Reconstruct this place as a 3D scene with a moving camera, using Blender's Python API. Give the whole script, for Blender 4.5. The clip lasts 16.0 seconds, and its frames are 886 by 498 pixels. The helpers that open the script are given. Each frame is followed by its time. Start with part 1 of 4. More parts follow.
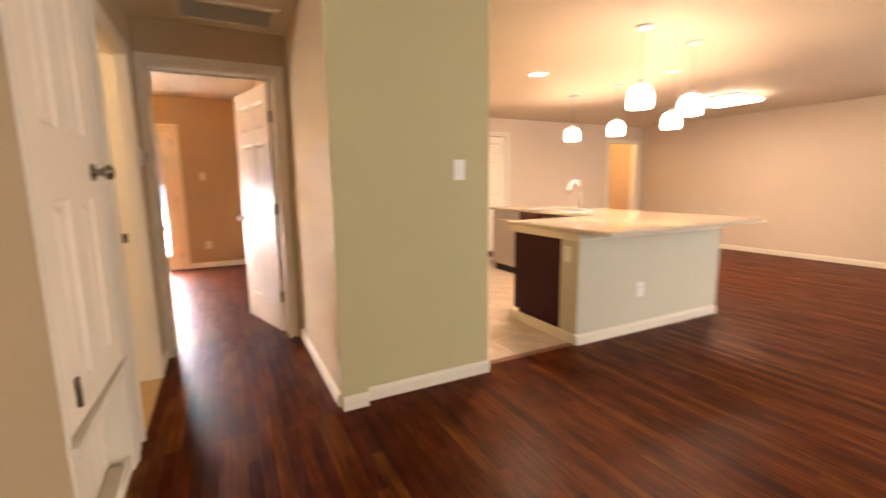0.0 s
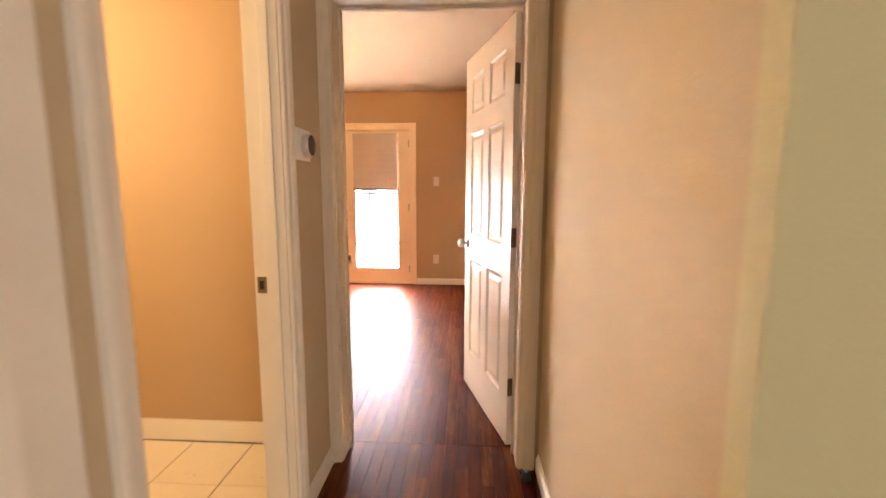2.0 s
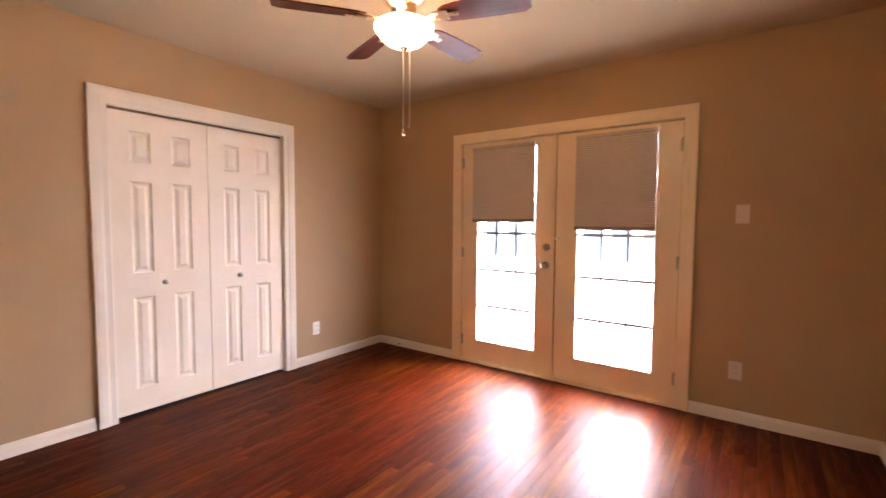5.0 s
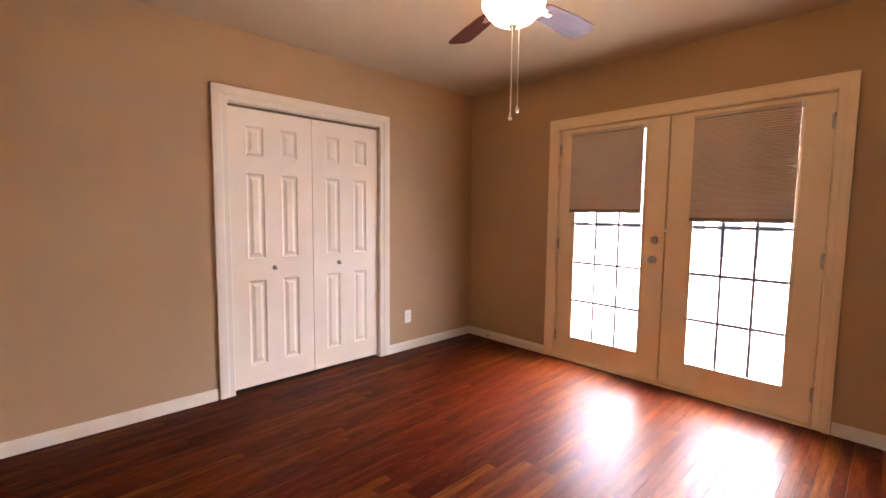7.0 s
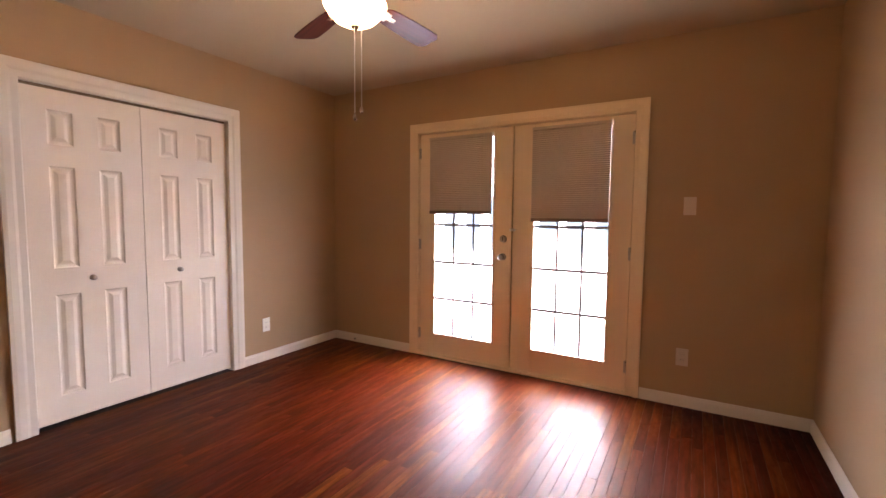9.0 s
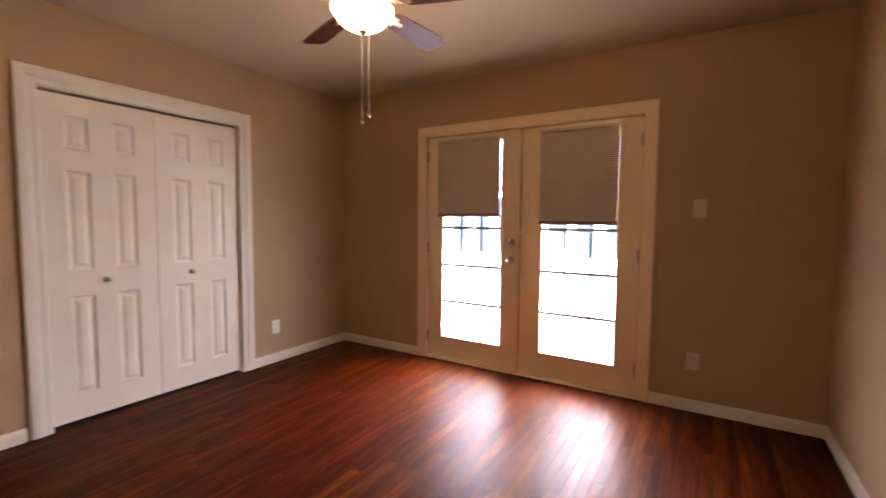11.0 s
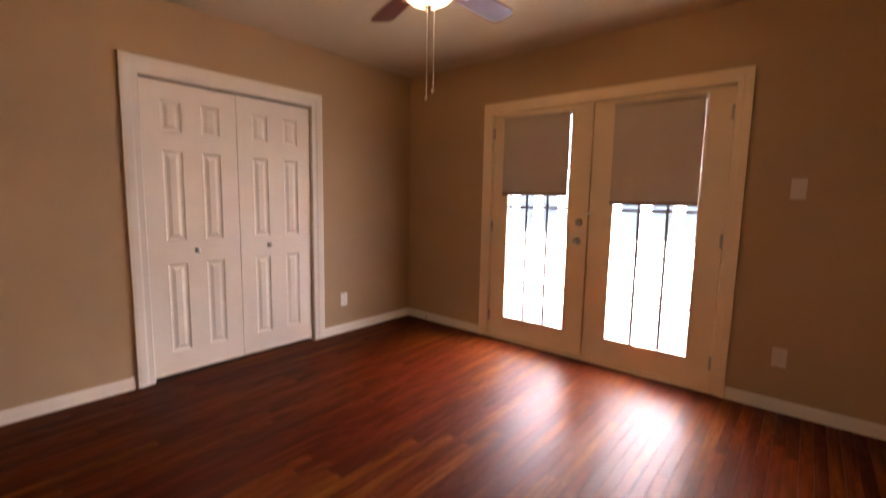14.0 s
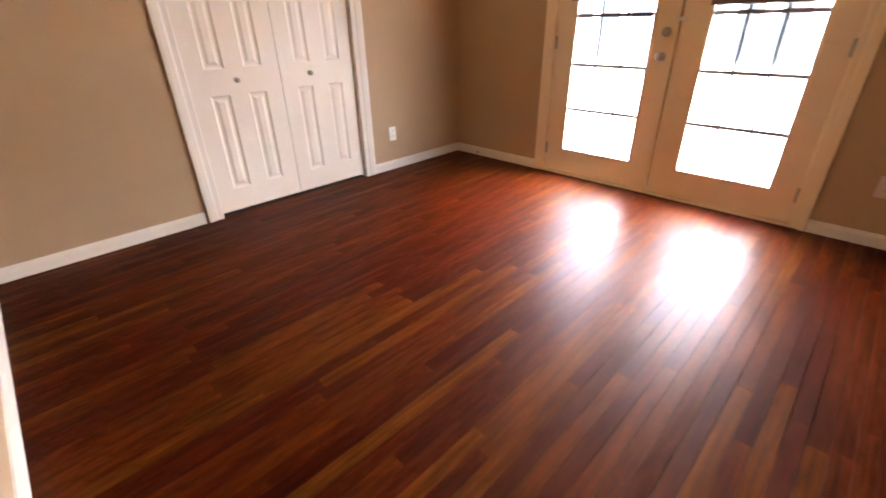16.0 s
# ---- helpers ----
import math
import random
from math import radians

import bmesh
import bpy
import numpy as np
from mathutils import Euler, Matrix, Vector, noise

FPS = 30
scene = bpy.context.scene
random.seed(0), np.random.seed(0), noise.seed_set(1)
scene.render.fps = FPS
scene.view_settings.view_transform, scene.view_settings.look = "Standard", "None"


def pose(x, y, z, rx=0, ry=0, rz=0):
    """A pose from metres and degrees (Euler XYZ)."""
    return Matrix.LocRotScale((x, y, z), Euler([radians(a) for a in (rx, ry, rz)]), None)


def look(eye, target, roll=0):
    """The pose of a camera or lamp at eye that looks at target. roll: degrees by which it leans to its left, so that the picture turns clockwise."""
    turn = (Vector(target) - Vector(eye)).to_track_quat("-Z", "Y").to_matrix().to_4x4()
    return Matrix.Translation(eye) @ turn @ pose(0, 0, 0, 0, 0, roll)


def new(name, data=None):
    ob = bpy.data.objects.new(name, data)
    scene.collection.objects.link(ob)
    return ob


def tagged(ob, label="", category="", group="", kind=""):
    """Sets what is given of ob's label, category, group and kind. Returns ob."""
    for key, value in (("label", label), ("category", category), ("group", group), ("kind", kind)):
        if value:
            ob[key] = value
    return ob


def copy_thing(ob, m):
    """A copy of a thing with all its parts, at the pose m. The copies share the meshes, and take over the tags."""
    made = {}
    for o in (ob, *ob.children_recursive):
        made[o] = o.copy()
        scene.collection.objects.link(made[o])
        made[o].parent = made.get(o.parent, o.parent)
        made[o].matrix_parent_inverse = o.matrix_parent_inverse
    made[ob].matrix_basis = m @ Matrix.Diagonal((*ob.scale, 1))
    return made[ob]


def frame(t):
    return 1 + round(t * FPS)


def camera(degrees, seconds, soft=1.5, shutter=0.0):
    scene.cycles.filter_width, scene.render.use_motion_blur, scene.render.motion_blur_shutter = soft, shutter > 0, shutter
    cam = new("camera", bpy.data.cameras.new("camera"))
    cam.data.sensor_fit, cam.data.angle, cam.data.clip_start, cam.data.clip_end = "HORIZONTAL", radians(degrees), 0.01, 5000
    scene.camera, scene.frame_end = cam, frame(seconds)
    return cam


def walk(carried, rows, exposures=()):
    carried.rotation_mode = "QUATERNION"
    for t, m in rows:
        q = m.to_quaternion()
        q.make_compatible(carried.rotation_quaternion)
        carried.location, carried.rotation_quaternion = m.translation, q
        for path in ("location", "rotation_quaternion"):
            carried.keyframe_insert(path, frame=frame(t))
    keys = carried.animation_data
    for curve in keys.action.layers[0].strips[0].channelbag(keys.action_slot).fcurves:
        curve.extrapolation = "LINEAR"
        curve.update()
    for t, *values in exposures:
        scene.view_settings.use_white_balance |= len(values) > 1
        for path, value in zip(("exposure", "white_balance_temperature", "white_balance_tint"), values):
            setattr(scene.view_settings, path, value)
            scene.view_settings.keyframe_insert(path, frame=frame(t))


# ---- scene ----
cam = camera(91.3, 16.0, soft=1.5, shutter=0.4)
PATH = [
    (0, (3.446, -7.483, 1.237), (4.339, -5.72, 0.936), -0.7),
    (0.5, (3.575, -7.11, 1.251), (3.887, -5.162, 0.921), 0.7),
    (1, (3.61, -6.665, 1.257), (3.798, -4.699, 0.941), -1.0),
    (1.5, (3.629, -6.192, 1.257), (3.663, -4.209, 0.995), -0.5),
    (2, (3.617, -5.734, 1.259), (3.511, -3.755, 0.991), 0.2),
    (2.5, (3.57, -5.241, 1.281), (3.526, -3.255, 1.046), -1.5),
    (3, (3.544, -4.757, 1.29), (3.37, -2.771, 1.124), -0.3),
    (3.5, (3.534, -4.244, 1.235), (3.289, -2.268, 1.049), -0.6),
    (4, (3.488, -3.849, 1.257), (3.168, -1.886, 1.05), -1.9),
    (4.5, (3.452, -3.514, 1.281), (2.707, -1.663, 1.134), 0.6),
    (5, (3.287, -3.411, 1.305), (2.121, -1.79, 1.185), 0.4),
    (7.3, (3.148, -3.417, 1.298), (1.707, -2.04, 1.131), 0.6),
    (7.5, (3.186, -3.39, 1.28), (1.776, -1.981, 1.123), 0.4),
    (8, (3.208, -3.369, 1.27), (1.924, -1.844, 1.113), 0.6),
    (8.5, (3.24, -3.349, 1.27), (2.112, -1.704, 1.125), 0.6),
    (8.7, (3.253, -3.344, 1.28), (2.205, -1.647, 1.132), 0.5),
    (10.8, (3.276, -3.354, 1.297), (2.345, -1.589, 1.152), 0.7),
    (11, (3.277, -3.343, 1.284), (2.233, -1.642, 1.151), 0.5),
    (11.5, (3.262, -3.35, 1.291), (2.033, -1.777, 1.163), 0.6),
    (12, (3.264, -3.325, 1.314), (1.985, -1.787, 1.342), 0.2),
    (12.5, (3.228, -3.355, 1.373), (1.995, -1.82, 1.726), 0.6),
    (13, (3.252, -3.347, 1.389), (2.005, -1.828, 1.76), 0.9),
    (13.5, (3.281, -3.324, 1.361), (2.006, -1.796, 1.566), 1.1),
    (14, (3.284, -3.322, 1.284), (2.004, -1.803, 1.05), 1.1),
    (14.5, (3.254, -3.33, 1.234), (2.062, -1.901, 0.501), 1.2),
    (15, (3.208, -3.337, 1.159), (2.089, -1.998, 0.182), 0.0),
    (15.5, (3.185, -3.349, 1.155), (2.072, -1.999, 0.186), 0.1),
    (16, (3.09, -3.314, 1.199), (1.832, -2.068, 0.269), -1.2),
]
walk(cam, [(t, look(eye, target, roll)) for t, eye, target, roll in PATH],
     exposures=[(0.0, 6.15, 7200, 32), (1.0, 6.35, 7200, 31), (2.0, 6.25, 7200, 33), (2.5, 6.0, 7100, 35), (3.0, 5.9, 7000, 36), (3.5, 5.75, 7000, 35), (4.0, 5.65, 6800, 35), (5.0, 5.15, 6600, 34), (7.5, 4.95, 6600, 34), (8.7, 4.75, 6600, 34), (10.8, 4.4, 6600, 34), (11.1, 4.4, 6600, 34), (11.5, 4.5, 7000, 37), (12.3, 4.35, 7900, 45), (13.5, 4.3, 7900, 45), (14.5, 4.35, 6400, 29), (15.5, 4.6, 6300, 27), (16.0, 5.05, 6500, 26)])

# ---- light ----
SUN_ELEV, SUN_ROT = 52.0, 215.0
G_BOWL, G_PEND, G_DOWN = 0.8, 0.7, 0.95   # glow of the lit glass
BLADE_Z = -0.284
world = bpy.data.worlds.new("world")
scene.world = world
world.use_nodes = True
wn = world.node_tree
wn.nodes.clear()
w_out = wn.nodes.new("ShaderNodeOutputWorld")
w_bg = wn.nodes.new("ShaderNodeBackground")
w_sky = wn.nodes.new("ShaderNodeTexSky")
w_sky.sky_type = 'NISHITA'
w_sky.sun_disc = False
w_sky.sun_elevation = radians(SUN_ELEV)
w_sky.sun_rotation = radians(SUN_ROT)
w_bg.inputs["Strength"].default_value = 0.15
wn.links.new(w_sky.outputs[0], w_bg.inputs[0])
wn.links.new(w_bg.outputs[0], w_out.inputs[0])


def lamp(name, kind, place, energy, colour=(1, 1, 1), target=None, size=0.1, size_y=None, angle=None):
    data = bpy.data.lights.new(name, kind)
    data.energy, data.color = energy, colour
    if kind == 'AREA':
        data.shape = 'RECTANGLE'
        data.size, data.size_y = size, size_y or size
    elif kind == 'POINT':
        data.shadow_soft_size = size
    if angle:
        data.angle = radians(angle)
    ob = new(name, data)
    ob.matrix_world = look(place, target) if target else pose(*place)
    return ob


sx, sy = math.sin(radians(SUN_ROT)), math.cos(radians(SUN_ROT))
ce, se = math.cos(radians(SUN_ELEV)), math.sin(radians(SUN_ELEV))
lamp("sun", 'SUN', (sx * ce * 30, sy * ce * 30, se * 30), 5.0, (0.94, 0.99, 1.0), (0, 0, 0), angle=0.5)
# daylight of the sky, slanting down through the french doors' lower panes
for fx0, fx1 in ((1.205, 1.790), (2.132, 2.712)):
    lamp("daylight_french_door", 'AREA', ((fx0 + fx1) / 2, 0.11, 0.57), 0.66, (0.89, 1.0, 0.94), ((fx0 + fx1) / 2, -1.0, 0.57), fx1 - fx0 + 0.05, 0.72)
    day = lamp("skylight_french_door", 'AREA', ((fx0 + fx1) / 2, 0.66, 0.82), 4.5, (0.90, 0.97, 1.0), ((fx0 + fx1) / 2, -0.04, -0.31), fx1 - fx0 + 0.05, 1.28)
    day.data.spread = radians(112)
# added area lamps for living-room daylight, no windows built; bathroom lamp has no fixture
lamp("added_daylight_living", 'AREA', (7.8, -11.30, 1.45), 3.7, (0.88, 1.0, 0.92), (7.5, -8.3, 0.2), 3.4, 1.5)
lamp("added_daylight_side", 'AREA', (11.42, -7.6, 1.4), 2.4, (0.92, 1.0, 0.94), (6.0, -7.0, 0.0), 2.4, 1.5)
lamp("added_daylight_entry", 'AREA', (3.5, -11.35, 1.45), 0.75, (0.86, 1.0, 0.92), (3.5, -5, 1.2), 1.8, 1.5)

lamp("bathroom_light", 'POINT', (1.65, -4.65, 1.9), 0.8, (1.0, 0.90, 0.60), size=0.45)
for ang in (52, 232):
    lamp("fan_bulb", 'POINT', (1.950 + 0.078 * math.cos(radians(ang)), -1.868 + 0.078 * math.sin(radians(ang)), 2.198), 1.15, (1.0, 0.61, 0.20), size=0.02)
lamp("back_room_light", 'POINT', (11.0, 0.0, 2.1), 0.9, (1.0, 0.80, 0.34), size=0.12)
lamp("kitchen_downlight", 'AREA', (6.46, -3.75, 2.325), 0.55, (1.0, 0.80, 0.55), (6.46, -3.74, 0.0), 0.14)


# ---- materials ----
def material(name, colour=(0.5, 0.5, 0.5), rough=0.5, metal=0.0):
    m = bpy.data.materials.new(name)
    m.use_nodes = True
    b = m.node_tree.nodes["Principled BSDF"]
    b.inputs["Base Color"].default_value = (*colour, 1)
    b.inputs["Roughness"].default_value = rough
    b.inputs["Metallic"].default_value = metal
    return m, m.node_tree.nodes, m.node_tree.links, b


def noise_node(nd, ln, scale, detail=4.0, stretch=(1, 1, 1), rough=0.55, space="Object"):
    tc = nd.new("ShaderNodeTexCoord")
    mp = nd.new("ShaderNodeMapping")
    mp.inputs["Scale"].default_value = stretch
    nz = nd.new("ShaderNodeTexNoise")
    nz.inputs["Scale"].default_value = scale
    nz.inputs["Detail"].default_value = detail
    nz.inputs["Roughness"].default_value = rough
    ln.new(tc.outputs[space], mp.inputs[0])
    ln.new(mp.outputs[0], nz.inputs["Vector"])
    return nz


def ramp_node(nd, ln, src, stops):
    r = nd.new("ShaderNodeValToRGB")
    el = r.color_ramp.elements
    while len(el) < len(stops):
        el.new(0.5)
    for e, (p, c) in zip(el, stops):
        e.position, e.color = p, (*c, 1)
    ln.new(src, r.inputs[0])
    return r


def bump_on(nd, ln, bsdf, src, strength, distance):
    bp = nd.new("ShaderNodeBump")
    bp.inputs["Strength"].default_value = strength
    bp.inputs["Distance"].default_value = distance
    ln.new(src, bp.inputs["Height"])
    ln.new(bp.outputs[0], bsdf.inputs["Normal"])


def span(c, k):
    return tuple(min(1, v * k) for v in c)


def mottled(name, colour, rough=0.5, metal=0.0, var=0.08, large=1.2, fine=60.0, bump=0.15, dist=0.002, rough_var=0.1, space="Object"):
    """A surface with broad stains, fine grain and a small relief."""
    m, nd, ln, b = material(name, colour, rough, metal)
    a = noise_node(nd, ln, large, 5, space=space)
    f = noise_node(nd, ln, fine, 3, space=space)
    mix = nd.new("ShaderNodeMix")
    mix.data_type = 'FLOAT'
    mix.inputs[0].default_value = 0.35
    ln.new(a.outputs[0], mix.inputs[2])
    ln.new(f.outputs[0], mix.inputs[3])
    r = ramp_node(nd, ln, mix.outputs[0], [(0.3, span(colour, 1 - var)), (0.7, span(colour, 1 + var))])
    ln.new(r.outputs[0], b.inputs["Base Color"])
    mr = nd.new("ShaderNodeMapRange")
    mr.inputs[3].default_value, mr.inputs[4].default_value = max(0.02, rough - rough_var), min(1, rough + rough_var)
    ln.new(a.outputs[0], mr.inputs[0])
    ln.new(mr.outputs[0], b.inputs["Roughness"])
    if bump:
        bump_on(nd, ln, b, f.outputs[0], bump, dist)
    return m


M_WALL = mottled("beige_wall_paint", (0.43, 0.285, 0.154), 0.85, var=0.05, large=0.8, fine=140, bump=0.35, dist=0.002)
M_HALLWALL = mottled("sage_beige_wall_paint", (0.50, 0.445, 0.255), 0.85, var=0.05, large=0.8, fine=140, bump=0.35, dist=0.002)
M_PONY = mottled("pale_sage_paint", (0.57, 0.53, 0.42), 0.85, var=0.05, large=0.8, fine=140, bump=0.35, dist=0.002)
M_HALLTAN = mottled("tan_hall_paint", (0.47, 0.362, 0.225), 0.85, var=0.05, large=0.8, fine=140, bump=0.35, dist=0.002)
M_BATHPAINT = mottled("yellow_beige_bathroom_paint", (0.74, 0.60, 0.29), 0.85, var=0.05, large=0.8, fine=140, bump=0.35, dist=0.002)
# bedroom copy of the ceiling paint, darkened to hold down the fan's light
M_CEILBED = mottled("dimmed_bedroom_ceiling_paint", (0.46, 0.350, 0.225), 0.85, var=0.04, large=1.0, fine=120, bump=0.4, dist=0.002)
M_KITCHEN = mottled("beige_kitchen_paint", (0.60, 0.49, 0.38), 0.85, var=0.05, large=0.8, fine=140, bump=0.35, dist=0.002)
M_CEIL = mottled("ceiling_paint", (0.70, 0.60, 0.46), 0.8, var=0.04, large=1.0, fine=120, bump=0.4, dist=0.002)
M_TRIM = mottled("white_trim_paint", (0.72, 0.65, 0.54), 0.5, var=0.03, large=2.0, fine=90, bump=0.08, dist=0.001)
M_DOOR = mottled("white_door_paint", (0.80, 0.705, 0.575), 0.42, var=0.03, large=2.0, fine=90, bump=0.10, dist=0.001)
M_CREAM = mottled("cream_paint", (0.80, 0.63, 0.41), 0.36, var=0.03, large=2.0, fine=90, bump=0.10, dist=0.001)
# trim paint darkened to stand for the dim light at the bedroom doorway
M_JAMB = mottled("dimmed_trim_paint", (0.60, 0.50, 0.37), 0.7, var=0.04, large=2.0, fine=90, bump=0.08, dist=0.001)
M_CONCRETE = mottled("pale_concrete", (0.74, 0.73, 0.71), 0.85, var=0.12, large=0.7, fine=40, bump=0.3)


M_DARKSUB = mottled("dark_underlay", (0.02, 0.012, 0.008), 0.9, var=0.2)


def wood_floor(name):
    m, nd, ln, b = material(name, (0.2, 0.05, 0.02), 0.22)
    info = nd.new("ShaderNodeObjectInfo")
    geo = nd.new("ShaderNodeNewGeometry")
    add = nd.new("ShaderNodeMath")
    add.operation = 'ADD'
    ln.new(info.outputs["Random"], add.inputs[0])
    ln.new(geo.outputs["Random Per Island"], add.inputs[1])
    fr = nd.new("ShaderNodeMath")
    fr.operation = 'FRACT'
    ln.new(add.outputs[0], fr.inputs[0])
    tone = ramp_node(nd, ln, fr.outputs[0], [(0.0, (0.036, 0.0017, 0.0003)), (0.35, (0.056, 0.0045, 0.0005)), (0.75, (0.084, 0.0140, 0.0010)), (1.0, (0.106, 0.028, 0.0024))])
    tc = nd.new("ShaderNodeTexCoord")
    comb = nd.new("ShaderNodeCombineXYZ")
    mul = nd.new("ShaderNodeMath")
    mul.operation = 'MULTIPLY'
    mul.inputs[1].default_value = 37.0
    ln.new(fr.outputs[0], mul.inputs[0])
    ln.new(mul.outputs[0], comb.inputs[1])
    vadd = nd.new("ShaderNodeVectorMath")
    vadd.operation = 'ADD'
    ln.new(tc.outputs["Object"], vadd.inputs[0])
    ln.new(comb.outputs[0], vadd.inputs[1])
    mp = nd.new("ShaderNodeMapping")
    mp.inputs["Scale"].default_value = (55, 2.2, 30)
    ln.new(vadd.outputs[0], mp.inputs[0])
    nz = nd.new("ShaderNodeTexNoise")
    nz.inputs["Scale"].default_value = 1.0
    nz.inputs["Detail"].default_value = 6.0
    ln.new(mp.outputs[0], nz.inputs["Vector"])
    gr = ramp_node(nd, ln, nz.outputs[0], [(0.30, (0.42, 0.34, 0.32)), (0.5, (0.95, 0.95, 0.95)), (0.72, (1.65, 1.75, 1.75))])
    mx = nd.new("ShaderNodeMix")
    mx.data_type, mx.blend_type = 'RGBA', 'MULTIPLY'
    mx.inputs[0].default_value = 0.85
    ln.new(tone.outputs[0], mx.inputs[6])
    ln.new(gr.outputs[0], mx.inputs[7])
    # worn patches drawn out along the boards
    wear = noise_node(nd, ln, 1.0, 6, (9, 2.6, 1), 0.65)
    blot = ramp_node(nd, ln, wear.outputs[0], [(0.34, (0.52, 0.45, 0.42)), (0.52, (1.0, 1.0, 1.0)), (0.70, (1.5, 1.65, 1.65))])
    mw = nd.new("ShaderNodeMix")
    mw.data_type, mw.blend_type = 'RGBA', 'MULTIPLY'
    mw.inputs[0].default_value = 0.9
    ln.new(mx.outputs[2], mw.inputs[6])
    ln.new(blot.outputs[0], mw.inputs[7])
    mx = mw
    mr = nd.new("ShaderNodeMapRange")
    mr.inputs[1].default_value, mr.inputs[2].default_value = 0.3, 0.7
    mr.inputs[3].default_value, mr.inputs[4].default_value = 0.16, 0.38
    # fibres that catch the light, tinted by the stain
    fib = ramp_node(nd, ln, wear.outputs[0], [(0.34, (0.42, 0.11, 0.012)), (0.52, (0.85, 0.31, 0.05)), (0.68, (1.0, 0.46, 0.11))])
    gl = nd.new("ShaderNodeBsdfGlossy")
    gl.inputs["Roughness"].default_value = 0.52
    ln.new(fib.outputs[0], gl.inputs["Color"])
    sheen = nd.new("ShaderNodeMixShader")
    sheen.inputs[0].default_value = 0.022
    ln.new(b.outputs[0], sheen.inputs[1])
    ln.new(gl.outputs[0], sheen.inputs[2])
    ln.new(sheen.outputs[0], nd["Material Output"].inputs[0])
    ln.new(wear.outputs[0], mr.inputs[0])
    ln.new(mx.outputs[2], b.inputs["Base Color"])
    ln.new(mr.outputs[0], b.inputs["Coat Roughness"])
    b.inputs["Roughness"].default_value = 0.42
    b.inputs["Specular IOR Level"].default_value = 0.05
    b.inputs["Coat Weight"].default_value = 0.052
    b.inputs["Coat IOR"].default_value = 1.5
    bump_on(nd, ln, b, nz.outputs[0], 0.05, 0.0008)
    return m


M_WOODFLOOR = wood_floor("cherry_strip_floor")


# ---- mesh helpers ----
def box(bm, x0, y0, z0, x1, y1, z1, bevel=0.0):
    vs = bmesh.ops.create_cube(bm, size=1.0)["verts"]
    for v in vs:
        v.co = Vector(((x0 + x1) / 2 + v.co.x * (x1 - x0), (y0 + y1) / 2 + v.co.y * (y1 - y0), (z0 + z1) / 2 + v.co.z * (z1 - z0)))
    if bevel:
        es = {e for v in vs for e in v.link_edges}
        bmesh.ops.bevel(bm, geom=list(es), offset=bevel, segments=2, affect='EDGES', profile=0.5)
    return bm


def boxes(*specs, bevel=0.0):
    bm = bmesh.new()
    for s in specs:
        box(bm, *s, bevel=bevel)
    return bm


def mesh_from(bm, name, mat, smooth=False):
    bmesh.ops.recalc_face_normals(bm, faces=bm.faces[:])
    me = bpy.data.meshes.new(name)
    bm.to_mesh(me)
    bm.free()
    me.materials.append(mat)
    if smooth:
        for p in me.polygons:
            p.use_smooth = True
    return me


def solid(name, bm, mat, label="", category="", kind="", group="", smooth=False):
    return tagged(new(name, mesh_from(bm, name, mat, smooth)), label, category, group, kind)


def thing(name, m, label, category, group="", kind=""):
    ob = new(name)
    ob.empty_display_size = 0.1
    ob.matrix_world = m
    return tagged(ob, label, category, group, kind)


def part(name, bm, mat, parent, label="", m=None, smooth=False):
    ob = new(name, bm if isinstance(bm, bpy.types.Mesh) else mesh_from(bm, name, mat, smooth))
    ob.parent = parent
    if m is not None:
        ob.matrix_basis = m
    return tagged(ob, label)


def structure(name, bm, mat, label="", smooth=False):
    return solid(name, bm, mat, label, "", "structure", smooth=smooth)


# ---- plan ----
CEIL, LOW = 2.51, 2.34            # bedroom, hall and living ceilings
XR = 3.93                         # bedroom's door-side wall
XH = 3.955                        # hall wall
YE = -3.63                        # bedroom entry wall
FD0, FD1, FDZ = 1.045, 2.868, 2.036   # french door opening
CL0, CL1, CLZ = -2.42, -1.185, 2.03   # closet opening
BD0, BD1, BDZ = 3.052, 3.86, 2.04     # bedroom door opening

structure("wall_north", boxes((-0.9, 0, 0, FD0, 0.16, CEIL), (FD1, 0, 0, XR + 0.2, 0.16, CEIL), (FD0, 0, FDZ, FD1, 0.16, CEIL)), M_WALL, "tan painted bedroom wall around the french doors")
structure("wall_closet", boxes((-0.12, CL1, 0, 0, 0, CEIL), (-0.12, YE, 0, 0, CL0, CEIL), (-0.12, CL0, CLZ, 0, CL1, CEIL)), M_WALL, "tan painted bedroom wall around the closet")
structure("closet_inside", boxes((-0.9, CL1, 0, -0.12, CL1 + 0.08, CEIL), (-0.9, CL0 - 0.08, 0, -0.12, CL0, CEIL), (-0.9, CL0, 0, -0.82, CL1, CEIL)), M_WALL, "tan closet inner walls")
structure("wall_east", boxes((XR, -3.72, 0, XR + 0.2, 0, CEIL)), M_WALL, "tan painted bedroom wall beside the open door")
structure("wall_entry", boxes((-0.12, -3.75, 0, 2.95, YE, CEIL), (2.95, -3.88, 0, BD0 - 0.02, -3.72, CEIL), (BD1 + 0.02, -3.88, 0, XH + 0.1, -3.72, CEIL), (BD0 - 0.02, -3.88, BDZ + 0.02, BD1 + 0.02, -3.72, CEIL)), M_WALL, "tan painted wall with the bedroom doorway")
structure("ceiling_bedroom", boxes((-0.9, -3.88, CEIL, XR + 0.2, 0.16, CEIL + 0.12)), M_CEILBED, "warm white bedroom ceiling, coloured darker to hold down the light")
